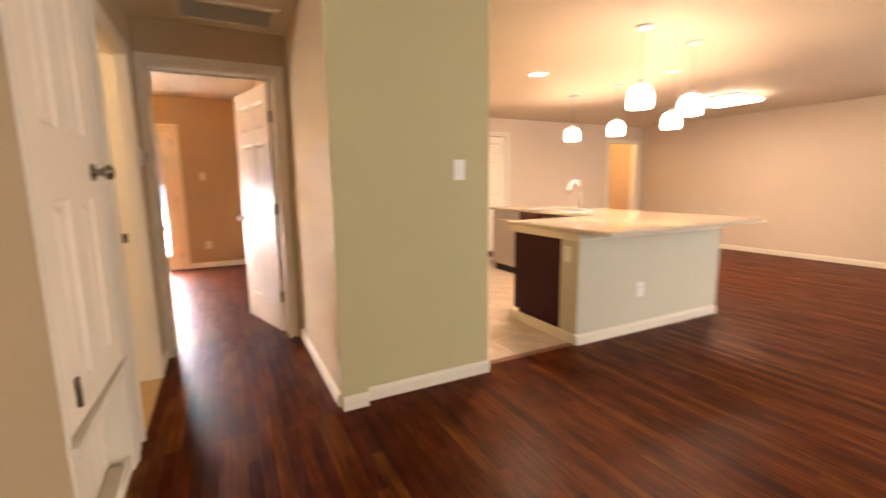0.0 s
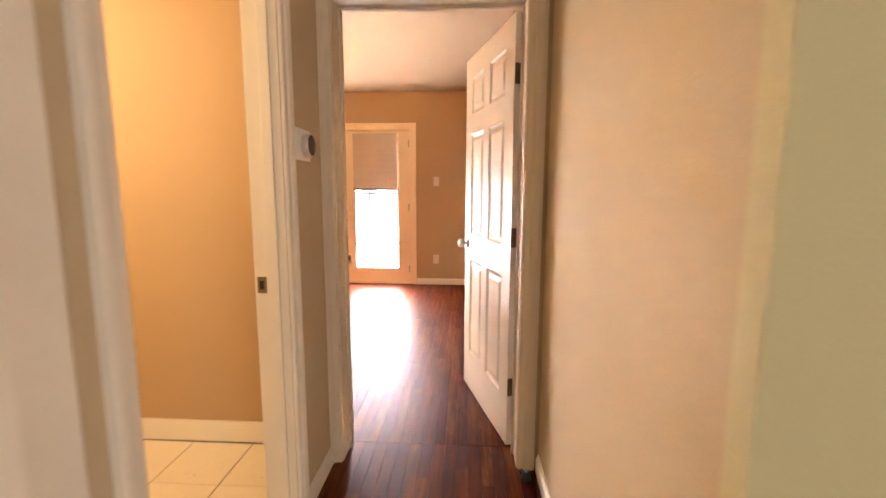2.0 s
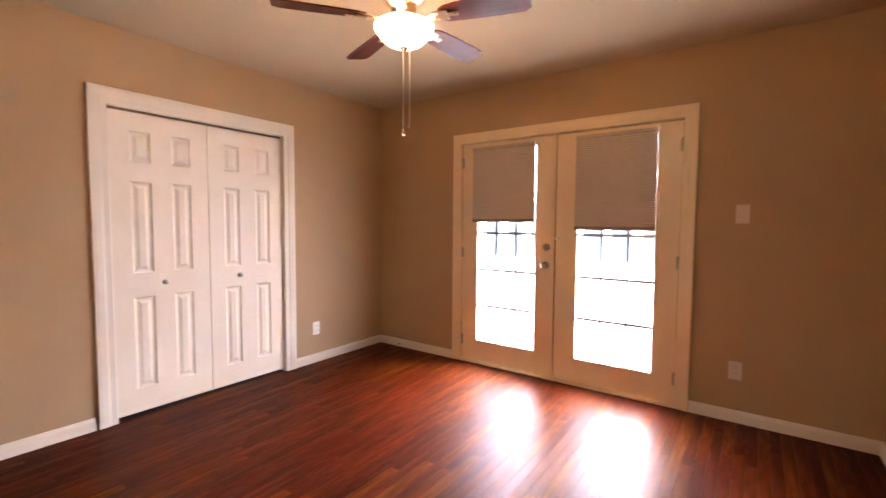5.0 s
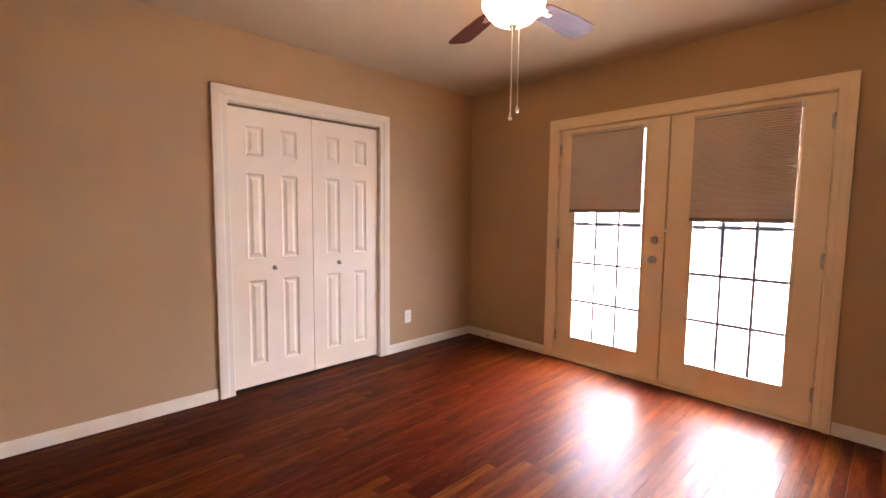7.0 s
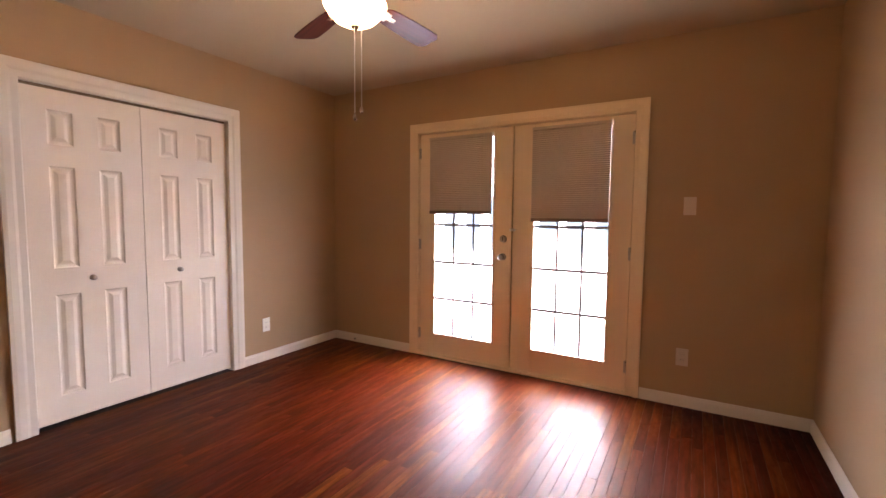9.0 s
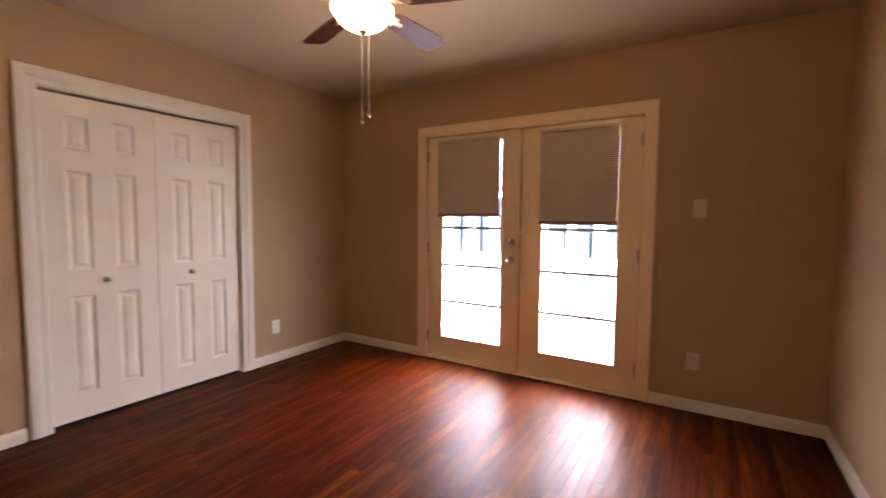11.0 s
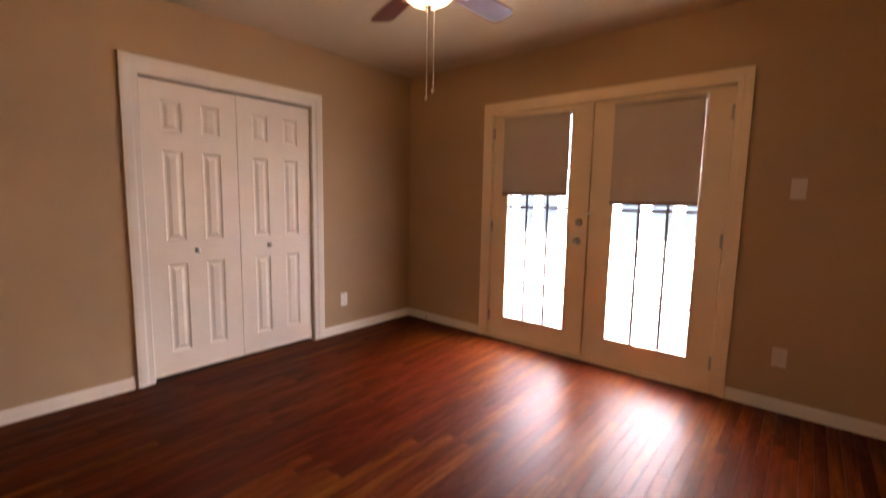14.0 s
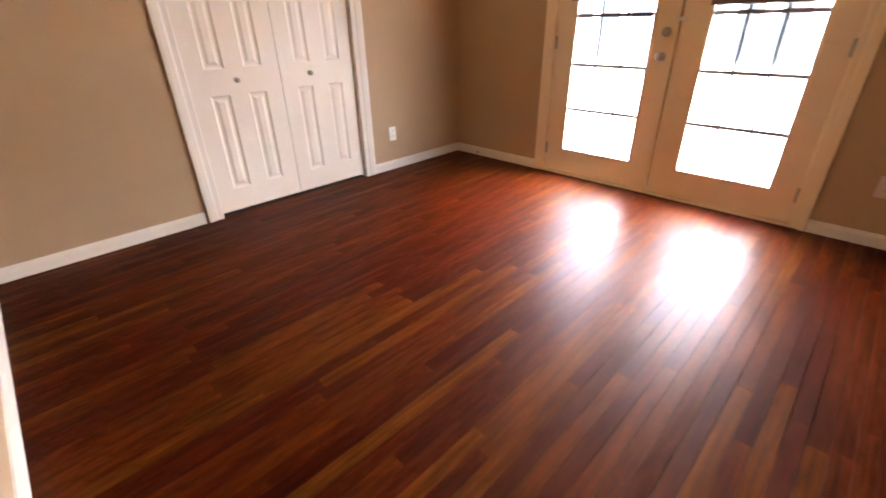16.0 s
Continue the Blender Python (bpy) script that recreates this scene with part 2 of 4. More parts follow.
structure("wall_hall_right", boxes((XH, -5.19, 0, XH + 0.12, -3.88, LOW)), M_HALLTAN, "beige hall wall")
structure("wall_pier", boxes((XH, -5.24, 0, 4.10, -5.19, LOW)), M_HALLWALL, "sage beige wall corner proud of the wall")
structure("wall_sage", boxes((XH + 0.12, -5.19, 0, 4.93, -5.06, LOW)), M_HALLWALL, "sage beige wall between hall and kitchen")
structure("wall_kitchen_side", boxes((4.81, -5.06, 0, 4.93, -1.0, LOW)), M_HALLWALL, "sage beige wall along the kitchen")
BA0, BA1, BAZ = -5.00, -4.28, 2.0    # bathroom opening
LN0, LN1 = -5.975, -5.285              # linen cupboard opening
structure("wall_hall_left", boxes((2.88, BA1, 0, 3.0, -3.88, LOW), (2.88, BA0, BAZ, 3.0, BA1, LOW), (2.88, LN1, 0, 3.0, BA0, LOW), (2.88, -11.4, 0, 3.0, LN0, LOW), (2.88, LN0, 2.25, 3.0, LN1, LOW)), M_HALLTAN, "beige hall wall around cupboard and bathroom doorway")
structure("ceiling_hall", boxes((1.0, -5.24, LOW, 4.1, -3.88, LOW + 0.1), (1.0, -3.88, LOW, 2.95, -3.75, LOW + 0.1)), M_CEIL, "hall ceiling")
structure("ceiling_living", boxes((1.0, -11.5, LOW, 11.8, -5.24, LOW + 0.1), (4.1, -5.24, LOW, 11.8, -0.8, LOW + 0.1)), M_CEIL, "warm white living room and kitchen ceiling")
structure("wall_kitchen", boxes((4.81, -1.0, 0, 7.2, -0.88, LOW), (8.02, -1.0, 0, 10.55, -0.88, LOW), (11.35, -1.0, 0, 11.8, -0.88, LOW), (7.2, -1.0, 2.03, 8.02, -0.88, LOW), (10.55, -1.0, 2.0, 11.35, -0.88, LOW)), M_KITCHEN, "beige kitchen end wall with doorways")
structure("wall_living_east", boxes((11.5, -11.4, 0, 11.62, -1.0, LOW)), M_KITCHEN, "plain beige living room wall")
structure("wall_living_south", boxes((2.88, -11.52, 0, 11.62, -11.4, LOW)), M_HALLWALL, "living room wall behind the walk")
structure("wall_bathroom", boxes((1.0, -5.1, 0, 1.1, -3.75, LOW), (1.0, -5.1, 0, 2.88, -5.0, LOW)), M_BATHPAINT, "warm yellow-beige bathroom wall")
structure("subfloor", boxes((-0.9, -11.5, -0.2, 12.0, 0.0, -0.017)), M_DARKSUB, "floor under the boards")
structure("ground", boxes((-60, 0.18, -0.35, 60, 90, -0.12)), M_CONCRETE, "pale sunlit concrete yard")

# ---- more materials ----
M_NICKEL = mottled("satin_nickel", (0.42, 0.38, 0.33), 0.28, 1.0, var=0.06, large=9, fine=200, bump=0.0, rough_var=0.06)
M_BRONZE = mottled("antique_bronze", (0.20, 0.15, 0.10), 0.38, 0.9, var=0.15, large=12, fine=150, bump=0.05, rough_var=0.08)
M_PEWTER = mottled("aged_pewter", (0.30, 0.255, 0.20), 0.22, 1.0, var=0.15, large=12, fine=150, bump=0.05, rough_var=0.06)
M_BRASS = mottled("antique_brass", (0.50, 0.41, 0.30), 0.32, 1.0, var=0.12, large=10, fine=150, bump=0.05, rough_var=0.08)
M_CHROME = mottled("chrome", (0.75, 0.74, 0.72), 0.12, 1.0, var=0.03, large=8, fine=100, bump=0.0, rough_var=0.04)
M_STEEL = mottled("brushed_steel", (0.72, 0.70, 0.70), 0.36, 1.0, var=0.05, large=5, fine=220, bump=0.05, rough_var=0.07)
M_PLASTIC = mottled("white_plastic", (0.80, 0.78, 0.73), 0.4, var=0.02, large=10, fine=150, bump=0.03, rough_var=0.04)
M_ALMOND = mottled("almond_plastic", (0.62, 0.52, 0.41), 0.4, var=0.02, large=10, fine=150, bump=0.03, rough_var=0.04)
M_BLACK = mottled("black_rubber", (0.02, 0.02, 0.02), 0.6, var=0.2, large=15, fine=120, bump=0.1)
M_DARK = mottled("dark_slot", (0.015, 0.013, 0.012), 0.8, var=0.2, large=10, fine=100, bump=0.0)
M_SHADE = mottled("taupe_cellular_fabric", (0.55, 0.45, 0.35), 0.9, var=0.06, large=3, fine=300, bump=0.25, dist=0.0008)
M_BAR = mottled("grey_glazing_bar", (0.28, 0.26, 0.235), 0.6, var=0.08, large=10, fine=100, bump=0.0)
M_SHADERAIL = mottled("brown_shade_rail", (0.26, 0.18, 0.125), 0.7, var=0.06, large=3, fine=200, bump=0.1)
M_LEAD = mottled("dark_glazing_bar", (0.10, 0.09, 0.08), 0.5, 0.3, var=0.1, large=10, fine=100, bump=0.0)
M_CABINET = mottled("dark_espresso_wood", (0.034, 0.004, 0.006), 0.40, var=0.1, large=4, fine=40, bump=0.1)
M_CHERRYCAB = mottled("cherry_cabinet_wood", (0.085, 0.020, 0.012), 0.3, var=0.3, large=4, fine=40, bump=0.1)
M_GRANITE = mottled("beige_granite", (0.55, 0.47, 0.36), 0.12, var=0.25, large=40, fine=180, bump=0.0, rough_var=0.05)
M_TILE = mottled("beige_ceramic_tile", (0.66, 0.54, 0.43), 0.35, var=0.30, large=5, fine=50, bump=0.08)
M_BATHTILE = mottled("cream_bath_tile", (0.74, 0.64, 0.48), 0.3, var=0.07, large=3, fine=50, bump=0.08)
M_GROUT = mottled("grey_grout", (0.27, 0.22, 0.17), 0.9, var=0.12, large=6, fine=80, bump=0.3)
M_OAK = mottled("pale_oak_threshold", (0.42, 0.28, 0.13), 0.45, var=0.15, large=9, fine=60, bump=0.1)
M_OAK_RED = mottled("red_oak_strip", (0.20, 0.07, 0.03), 0.35, var=0.2, large=9, fine=60, bump=0.1)
M_SIDING = mottled("white_siding", (0.78, 0.79, 0.80), 0.7, var=0.05, large=1.0, fine=40, bump=0.1)
M_ROOF = mottled("grey_shingle", (0.16, 0.15, 0.15), 0.9, var=0.25, large=3, fine=30, bump=0.4)
M_FENCE = mottled("white_fence_paint", (0.75, 0.75, 0.74), 0.6, var=0.06, large=3, fine=50, bump=0.1)

# daylight glows faintly through the shade fabric
sh = M_SHADE.node_tree
sh_tr = sh.nodes.new("ShaderNodeBsdfTranslucent")
sh_tr.inputs["Color"].default_value = (0.75, 0.62, 0.48, 1)
sh_mix = sh.nodes.new("ShaderNodeMixShader")
sh_mix.inputs[0].default_value = 0.06
sh.links.new(sh.nodes["Principled BSDF"].outputs[0], sh_mix.inputs[1])
sh.links.new(sh_tr.outputs[0], sh_mix.inputs[2])
sh.links.new(sh_mix.outputs[0], sh.nodes["Material Output"].inputs[0])
M_JAMB.node_tree.nodes["Principled BSDF"].inputs["Specular IOR Level"].default_value = 0.25
M_DOOR.node_tree.nodes["Principled BSDF"].inputs["Specular IOR Level"].default_value = 0.3
M_CABINET.node_tree.nodes["Principled BSDF"].inputs["Specular IOR Level"].default_value = 0.15


def blade_wood(name, dark, light, rough):
    m, nd, ln, b = material(name, dark, rough)
    nz = noise_node(nd, ln, 1.0, 6, (2.5, 45, 45))
    r = ramp_node(nd, ln, nz.outputs[0], [(0.3, dark), (0.7, light)])
    ln.new(r.outputs[0], b.inputs["Base Color"])
    bump_on(nd, ln, b, nz.outputs[0], 0.08, 0.001)
    b.inputs["Specular IOR Level"].default_value = 0.25
    return m


M_BLADE = blade_wood("mahogany_blade", (0.055, 0.010, 0.005), (0.12, 0.026, 0.011), 0.42)


def glowing(name, colour, strength, base=(0.85, 0.8, 0.7)):
    m, nd, ln, b = material(name, base, 0.3)
    nz = noise_node(nd, ln, 9.0, 4)
    r = ramp_node(nd, ln, nz.outputs[0], [(0.3, span(colour, 0.8)), (0.7, colour)])
    ln.new(r.outputs[0], b.inputs["Emission Color"])
    b.inputs["Emission Strength"].default_value = strength
    return m


M_BOWL = glowing("lit_alabaster_glass", (1.0, 0.66, 0.30), G_BOWL)
M_PENDANT = glowing("lit_opal_glass", (1.0, 0.82, 0.58), G_PEND)
M_DOWN = glowing("lit_downlight_lens", (1.0, 0.86, 0.62), G_DOWN)
M_SCREEN = mottled("dark_display_glass", (0.03, 0.02, 0.02), 0.1, var=0.2, large=10, fine=60, bump=0.0)


def glass(name, tint=(0.97, 0.99, 0.98), rough=0.0):
    m, nd, ln, b = material(name, tint, rough)
    b.inputs["Transmission Weight"].default_value = 1.0
    b.inputs["IOR"].default_value = 1.45
    nz = noise_node(nd, ln, 2.0, 2)
    bump_on(nd, ln, b, nz.outputs[0], 0.02, 0.001)
    return m


M_GLASS = glass("clear_window_glass")
M_BLUEGLASS = mottled("reflecting_blue_pane", (0.020, 0.032, 0.040), 0.12, var=0.15, large=0.8, fine=12, bump=0.0, rough_var=0.03)
M_BLUEGLASS.node_tree.nodes["Principled BSDF"].inputs["Specular IOR Level"].default_value = 0.15


# ---- shaped helpers ----
def lathe(profile, seg=32, axis='z'):
    """A turned solid from (radius, height) pairs."""
    bm = bmesh.new()
    rings = []
    for r, h in profile:
        ring = []
        n = 1 if r < 1e-6 else seg
        for i in range(n):
            a = 2 * math.pi * i / seg
            p = (r * math.cos(a), r * math.sin(a), h)
            if axis == 'y':
                p = (p[0], p[2], p[1])
            elif axis == 'x':
                p = (p[2], p[0], p[1])
            ring.append(bm.verts.new(p))
        rings.append(ring)
    for a, b in zip(rings, rings[1:]):
        for i in range(seg):
            j = (i + 1) % seg
            if len(a) == 1 and len(b) == 1:
                continue
            if len(a) == 1:
                bm.faces.new((a[0], b[i], b[j]))
            elif len(b) == 1:
                bm.faces.new((a[i], a[j], b[0]))
            else:
                bm.faces.new((a[i], a[j], b[j], b[i]))
    for ring in (rings[0], rings[-1]):
        if len(ring) > 1:
            bm.faces.new(ring)
    return bm


def tube(points, radius, seg=10):
    """A round bar along points."""
    bm = bmesh.new()
    pts = [Vector(p) for p in points]
    rings = []
    for i, p in enumerate(pts):
        d = (pts[min(i + 1, len(pts) - 1)] - pts[max(i - 1, 0)]).normalized()
        side = d.cross(Vector((0, 1, 0.01))).normalized()
        up = side.cross(d).normalized()
        rings.append([bm.verts.new(p + radius * (math.cos(2 * math.pi * k / seg) * side + math.sin(2 * math.pi * k / seg) * up)) for k in range(seg)])
    for a, b in zip(rings, rings[1:]):
        for k in range(seg):
            j = (k + 1) % seg
            bm.faces.new((a[k], a[j], b[j], b[k]))
    bm.faces.new(rings[0])
    bm.faces.new(rings[-1])
    return bm


def profile_run(length, profile):
    """A moulding: a (depth, height) outline drawn out along x; depth grows towards -y."""
    bm = bmesh.new()
    ends = [[bm.verts.new((x, -d, h)) for d, h in profile] for x in (0, length)]
    n = len(profile)
    for i in range(n):
        j = (i + 1) % n
        bm.faces.new((ends[0][i], ends[0][j], ends[1][j], ends[1][i]))
    bm.faces.new(ends[0])
    bm.faces.new(ends[1])
    return bm


BASE_PROFILE = [(0, 0), (0.014, 0), (0.014, 0.055), (0.012, 0.064), (0.008, 0.070), (0.006, 0.078), (0, 0.080)]


def baseboard(x0, y0, x1, y1, label="white painted baseboard"):
    """Runs from one floor point to another; the room lies to the right of the run."""
    ln = math.hypot(x1 - x0, y1 - y0)
    ob = structure("baseboard", profile_run(ln, BASE_PROFILE), M_TRIM, label)
    ob.matrix_world = pose(x0, y0, 0, 0, 0, math.degrees(math.atan2(y1 - y0, x1 - x0)))
    return ob


def casing_set(name, m, w, h, width, label, legs=(True, True), floor=0.0, back=0.0, mat=None):
    """Door casing round an opening of w by h; local x along the wall, -y towards the room."""
    t = thing(name, m, label, "door casing", kind="structure")
    prof = [(0, 0), (0.010, 0.0), (0.013, 0.006), (0.013, width * 0.35), (0.018, width * 0.5), (0.020, width * 0.8), (0.018, width), (0, width)]

    def leg(mirror):
        bm = bmesh.new()
        n = len(prof)
        lo = [bm.verts.new((-u if not mirror else u, -d, floor)) for d, u in prof]
        hi = [bm.verts.new((-u if not mirror else u, -d, h + u)) for d, u in prof]
        for i in range(n):
            j = (i + 1) % n
            bm.faces.new((lo[i], lo[j], hi[j], hi[i]))
        bm.faces.new(lo)
        bm.faces.new(hi)
        return bm
    if legs[0]:
        part("casing_leg", leg(False), mat or M_TRIM, t)
    if legs[1]:
        part("casing_leg", leg(True), mat or M_TRIM, t, m=pose(w, 0, 0))
    bm = bmesh.new()
    a = [bm.verts.new((-u, -d, h + u)) for d, u in prof]
    b = [bm.verts.new((w + u, -d, h + u)) for d, u in prof]
    n = len(prof)
    for i in range(n):
        j = (i + 1) % n
        bm.faces.new((a[i], a[j], b[j], b[i]))
    bm.faces.new(a)
    bm.faces.new(b)
    part("casing_head", bm, mat or M_TRIM, t)
    return t


def jamb_set(t, w, h, depth, stop=None, mat=None):
    """Jamb boards behind a casing, set back into the wall (+y)."""
    mat = mat or M_TRIM
    part("jamb", boxes((-0.018, 0.001, 0, 0.004, depth, h - 0.004), bevel=0.001), mat, t)
    part("jamb", boxes((w - 0.004, 0.001, 0, w + 0.018, depth, h - 0.004), bevel=0.001), mat, t)
    part("head_jamb", boxes((-0.018, 0.001, h - 0.004, w + 0.018, depth, h + 0.018), bevel=0.001), mat, t)
    if stop:
        part("door_stop_strip", boxes((0.003, stop, 0, 0.014, stop + 0.035, h), bevel=0.002), mat, t)
        part("door_stop_strip", boxes((w - 0.014, stop, 0, w - 0.003, stop + 0.035, h), bevel=0.002), mat, t)
        part("door_stop_strip", boxes((0.014, stop, h - 0.015, w - 0.014, stop + 0.035, h - 0.003), bevel=0.002), mat, t)


def panel_mesh(w, h):
    """A moulded, raised door panel lying in the face y = 0."""
    bm = bmesh.new()
    steps = [(0, 0), (0.007, 0.007), (0.016, 0.010), (0.024, 0.010), (0.042, 0.0035), (0.046, 0.003)]
    rings = []
    for inset, d in steps:
        i = min(inset, w / 2 - 0.006)
        rings.append([bm.verts.new(p) for p in ((i, d, i), (w - i, d, i), (w - i, d, h - i), (i, d, h - i))])
    for a, b in zip(rings, rings[1:]):
        for k in range(4):
            j = (k + 1) % 4
            bm.faces.new((a[k], a[j], b[j], b[k]))
    bm.faces.new(rings[-1])
    me = bpy.data.meshes.new("panel")
    bmesh.ops.recalc_face_normals(bm, faces=bm.faces[:])
    bm.to_mesh(me)
    bm.free()
    me.materials.append(M_DOOR)
    return me


PANELS = {}


def panel_door(t, w, h, panels, thick=0.035, both=True, name="slab"):
    """A moulded panel door in local x 0..w, z 0..h, faces at y = 0 and y = thick, under t."""
    xs = sorted({0, w, *(p[0] for p in panels), *(p[2] for p in panels)})
    zs = sorted({0, h, *(p[1] for p in panels), *(p[3] for p in panels)})
    bm = bmesh.new()
    grid = {}

    def vert(x, y, z):
        key = (x, y, z)
        if key not in grid:
            grid[key] = bm.verts.new(key)
        return grid[key]
    for y, holes in ((0, True), (thick, both)):
        for x0, x1 in zip(xs, xs[1:]):
            for z0, z1 in zip(zs, zs[1:]):
                cx, cz = (x0 + x1) / 2, (z0 + z1) / 2
                if holes and any(p[0] < cx < p[2] and p[1] < cz < p[3] for p in panels):
                    continue
                bm.faces.new((vert(x0, y, z0), vert(x1, y, z0), vert(x1, y, z1), vert(x0, y, z1)))
    for x in (0, w):
        for z0, z1 in zip(zs, zs[1:]):
            bm.faces.new((vert(x, 0, z0), vert(x, 0, z1), vert(x, thick, z1), vert(x, thick, z0)))
    for z in (0, h):
        for x0, x1 in zip(xs, xs[1:]):
            bm.faces.new((vert(x0, 0, z), vert(x1, 0, z), vert(x1, thick, z), vert(x0, thick, z)))
    slab = part(name, bm, M_DOOR, t)
    for x0, z0, x1, z1 in panels:
        key = (round(x1 - x0, 4), round(z1 - z0, 4))
        if key not in PANELS:
            PANELS[key] = panel_mesh(*key)
        part("panel", PANELS[key], None, slab, m=pose(x0, 0, z0))
        if both:
            part("panel", PANELS[key], None, slab, m=pose(x1, thick, z0, 0, 0, 180))
    return slab


def knob(t, m, mat=None, r=0.027, out=0.062, label="satin nickel door knob"):
    mat = mat or M_NICKEL
    k = part("knob", lathe([(0, -out), (r * 0.55, -out), (r * 0.9, -out + 0.006), (r, -out + 0.016), (r * 0.95, -out + 0.024), (r * 0.55, -out + 0.034), (r * 0.42, -0.014), (r * 0.5, -0.010), (0, -0.008)], 28, 'y'), mat, t, label, m, True)
    part("rose", lathe([(0, -0.010), (r * 0.75, -0.010), (r * 1.1, -0.006), (r * 1.15, 0), (0, 0)], 28, 'y'), mat, k, smooth=True)
    return k


def hinge(t, m, mat=None):
    mat = mat or M_NICKEL
    h = part("hinge", boxes((-0.016, -0.002, -0.045, 0.016, 0.001, 0.045), bevel=0.001), mat, t, "satin nickel butt hinge", m)
    part("hinge_pin", lathe([(0, -0.05), (0.005, -0.049), (0.006, -0.046), (0.006, 0.046), (0.005, 0.049), (0, 0.05)], 12), mat, h, m=pose(0, -0.005, 0), smooth=True)
    return h


# ---- bedroom: trim ----
baseboard(0, 0, FD0 - 0.076, 0)
baseboard(FD1 + 0.09, 0, XR, 0)
baseboard(XR, 0, XR, -3.72)
baseboard(0, CL1 + 0.052, 0, 0)
baseboard(0, YE, 0, CL0 - 0.118)
baseboard(2.95, YE, 0, YE)
baseboard(3.0, -3.90, 3.0, -3.88)

fd_case = casing_set("trim_french_doors", pose(FD0, 0, 0), FD1 - FD0, FDZ, 0.085, "cream painted casing round the french doors", mat=M_CREAM)
jamb_set(fd_case, FD1 - FD0, FDZ, 0.158, mat=M_CREAM)
# dark strips added behind the leaves to block daylight leaking through the gaps
for s_box in ((0.0035, 0.066, 0, 0.032, 0.084, FDZ - 0.004), (FD1 - FD0 - 0.032, 0.066, 0, FD1 - FD0 - 0.0035, 0.084, FDZ - 0.004), (0.032, 0.066, FDZ - 0.034, FD1 - FD0 - 0.032, 0.084, FDZ - 0.004)):
    part("light_stop", boxes(s_box, bevel=0.002), M_DARK, fd_case, "dark strip added to stop light leaking round the leaf")
structure("sill_french_doors", boxes((FD0 - 0.004, -0.022, -0.002, FD1 + 0.004, -0.001, 0.021), (FD0 + 0.005, -0.001, -0.02, FD1 - 0.005, 0.159, 0.0205), bevel=0.003), M_CREAM, "pale painted threshold under the french doors")
# thin dark strip standing in for the shadow gap at the floor
structure("trim_sill_shadow", boxes((FD0 - 0.05, -0.029, -0.002, FD1 + 0.05, -0.0225, 0.006), bevel=0.001), M_DARK, "dark strip for the shadow gap along the threshold")

cl_case = casing_set("trim_closet", pose(0, CL0, 0, 0, 0, 90), CL1 - CL0, CLZ, 0.10, "white painted casing round the closet")
jamb_set(cl_case, CL1 - CL0, CLZ, 0.115)
part("track", boxes((0.0, 0.03, CLZ - 0.022, CL1 - CL0, 0.06, CLZ - 0.001), bevel=0.002), M_BRONZE, cl_case, "dark bifold door track")


# ---- bedroom: french doors ----
def french_door(name, x0, x1, g0, g1, knob_x, label):
    t = thing(name, pose(x0, 0.018, 0.015), label, "door", kind="structure")
    w, h, th = x1 - x0, FDZ - 0.024, 0.044
    a, b, z0, z1 = g0 - x0, g1 - x0, 0.195, 1.955
    part("hinge_stile", boxes((0.002, 0, 0.007, a, th, h), bevel=0.002), M_CREAM, t)
    part("lock_stile", boxes((b, 0, 0.007, w - 0.002, th, h), bevel=0.002), M_CREAM, t)
    part("bottom_rail", boxes((a, 0.0015, 0.007, b, th - 0.0015, z0)), M_CREAM, t)
    part("top_rail", boxes((a, 0.0015, z1, b, th - 0.0015, h)), M_CREAM, t)
    # glazing bead
    bm = bmesh.new()
    for s in ((a - 0.012, -0.006, z0 - 0.012, a + 0.008, 0.001, z1 + 0.012), (b - 0.008, -0.006, z0 - 0.012, b + 0.012, 0.001, z1 + 0.012)):
        box(bm, *s, bevel=0.002)
    for s in ((a + 0.008, -0.0055, z0 - 0.012, b - 0.008, 0.001, z0 + 0.008), (a + 0.008, -0.0055, z1 - 0.008, b - 0.008, 0.001, z1 + 0.012)):
        box(bm, *s, bevel=0.002)
    part("glazing_bead", bm, M_CREAM, t)
    pane = part("pane", boxes((a + 0.001, 0.020, z0 + 0.001, b - 0.001, 0.024, z1 - 0.001)), M_GLASS, t, "clear glass with thin glazing bars")
    pane.visible_shadow = False
    for i in (1, 2):
        x = a + (b - a) * i / 3
        part("glazing_bar", boxes((x - 0.010, 0.012, z0, x + 0.010, 0.0185, z1), bevel=0.0008), M_BAR, t)
    for z in (0.545, 0.880, 1.218, 1.553):
        part("glazing_bar", boxes((a, 0.0135, z - 0.028, b, 0.018, z - 0.004), bevel=0.0008), M_BAR, t)
    left = knob_x > (x0 + x1) / 2
    hx = 0.0 if left else w
    for z in (0.19, 1.02, 1.845):
        hinge(t, pose(hx, -0.004, z), M_NICKEL)
    return t


dl = french_door("door_1", FD0 + 0.006, 1.956, 1.205, 1.790, 1.89, "closed cream french door leaf with knob and deadbolt")
dr = french_door("door_2", 1.958, FD1 - 0.006, 2.132, 2.712, 1.90, "closed cream french door leaf with thin glazing bars")
part("astragal", boxes((0.881, -0.010, 0.007, 0.904, 0.001, FDZ - 0.022), bevel=0.003), M_CREAM, dl)
part("outer_astragal", boxes((0.885, 0.0455, 0.007, 0.925, 0.058, FDZ - 0.040), bevel=0.003), M_CREAM, dl)
kx = 1.888 - FD0 - 0.006
knob(dl, pose(kx - 0.012, 0, 0.945), M_NICKEL, 0.026, 0.055)
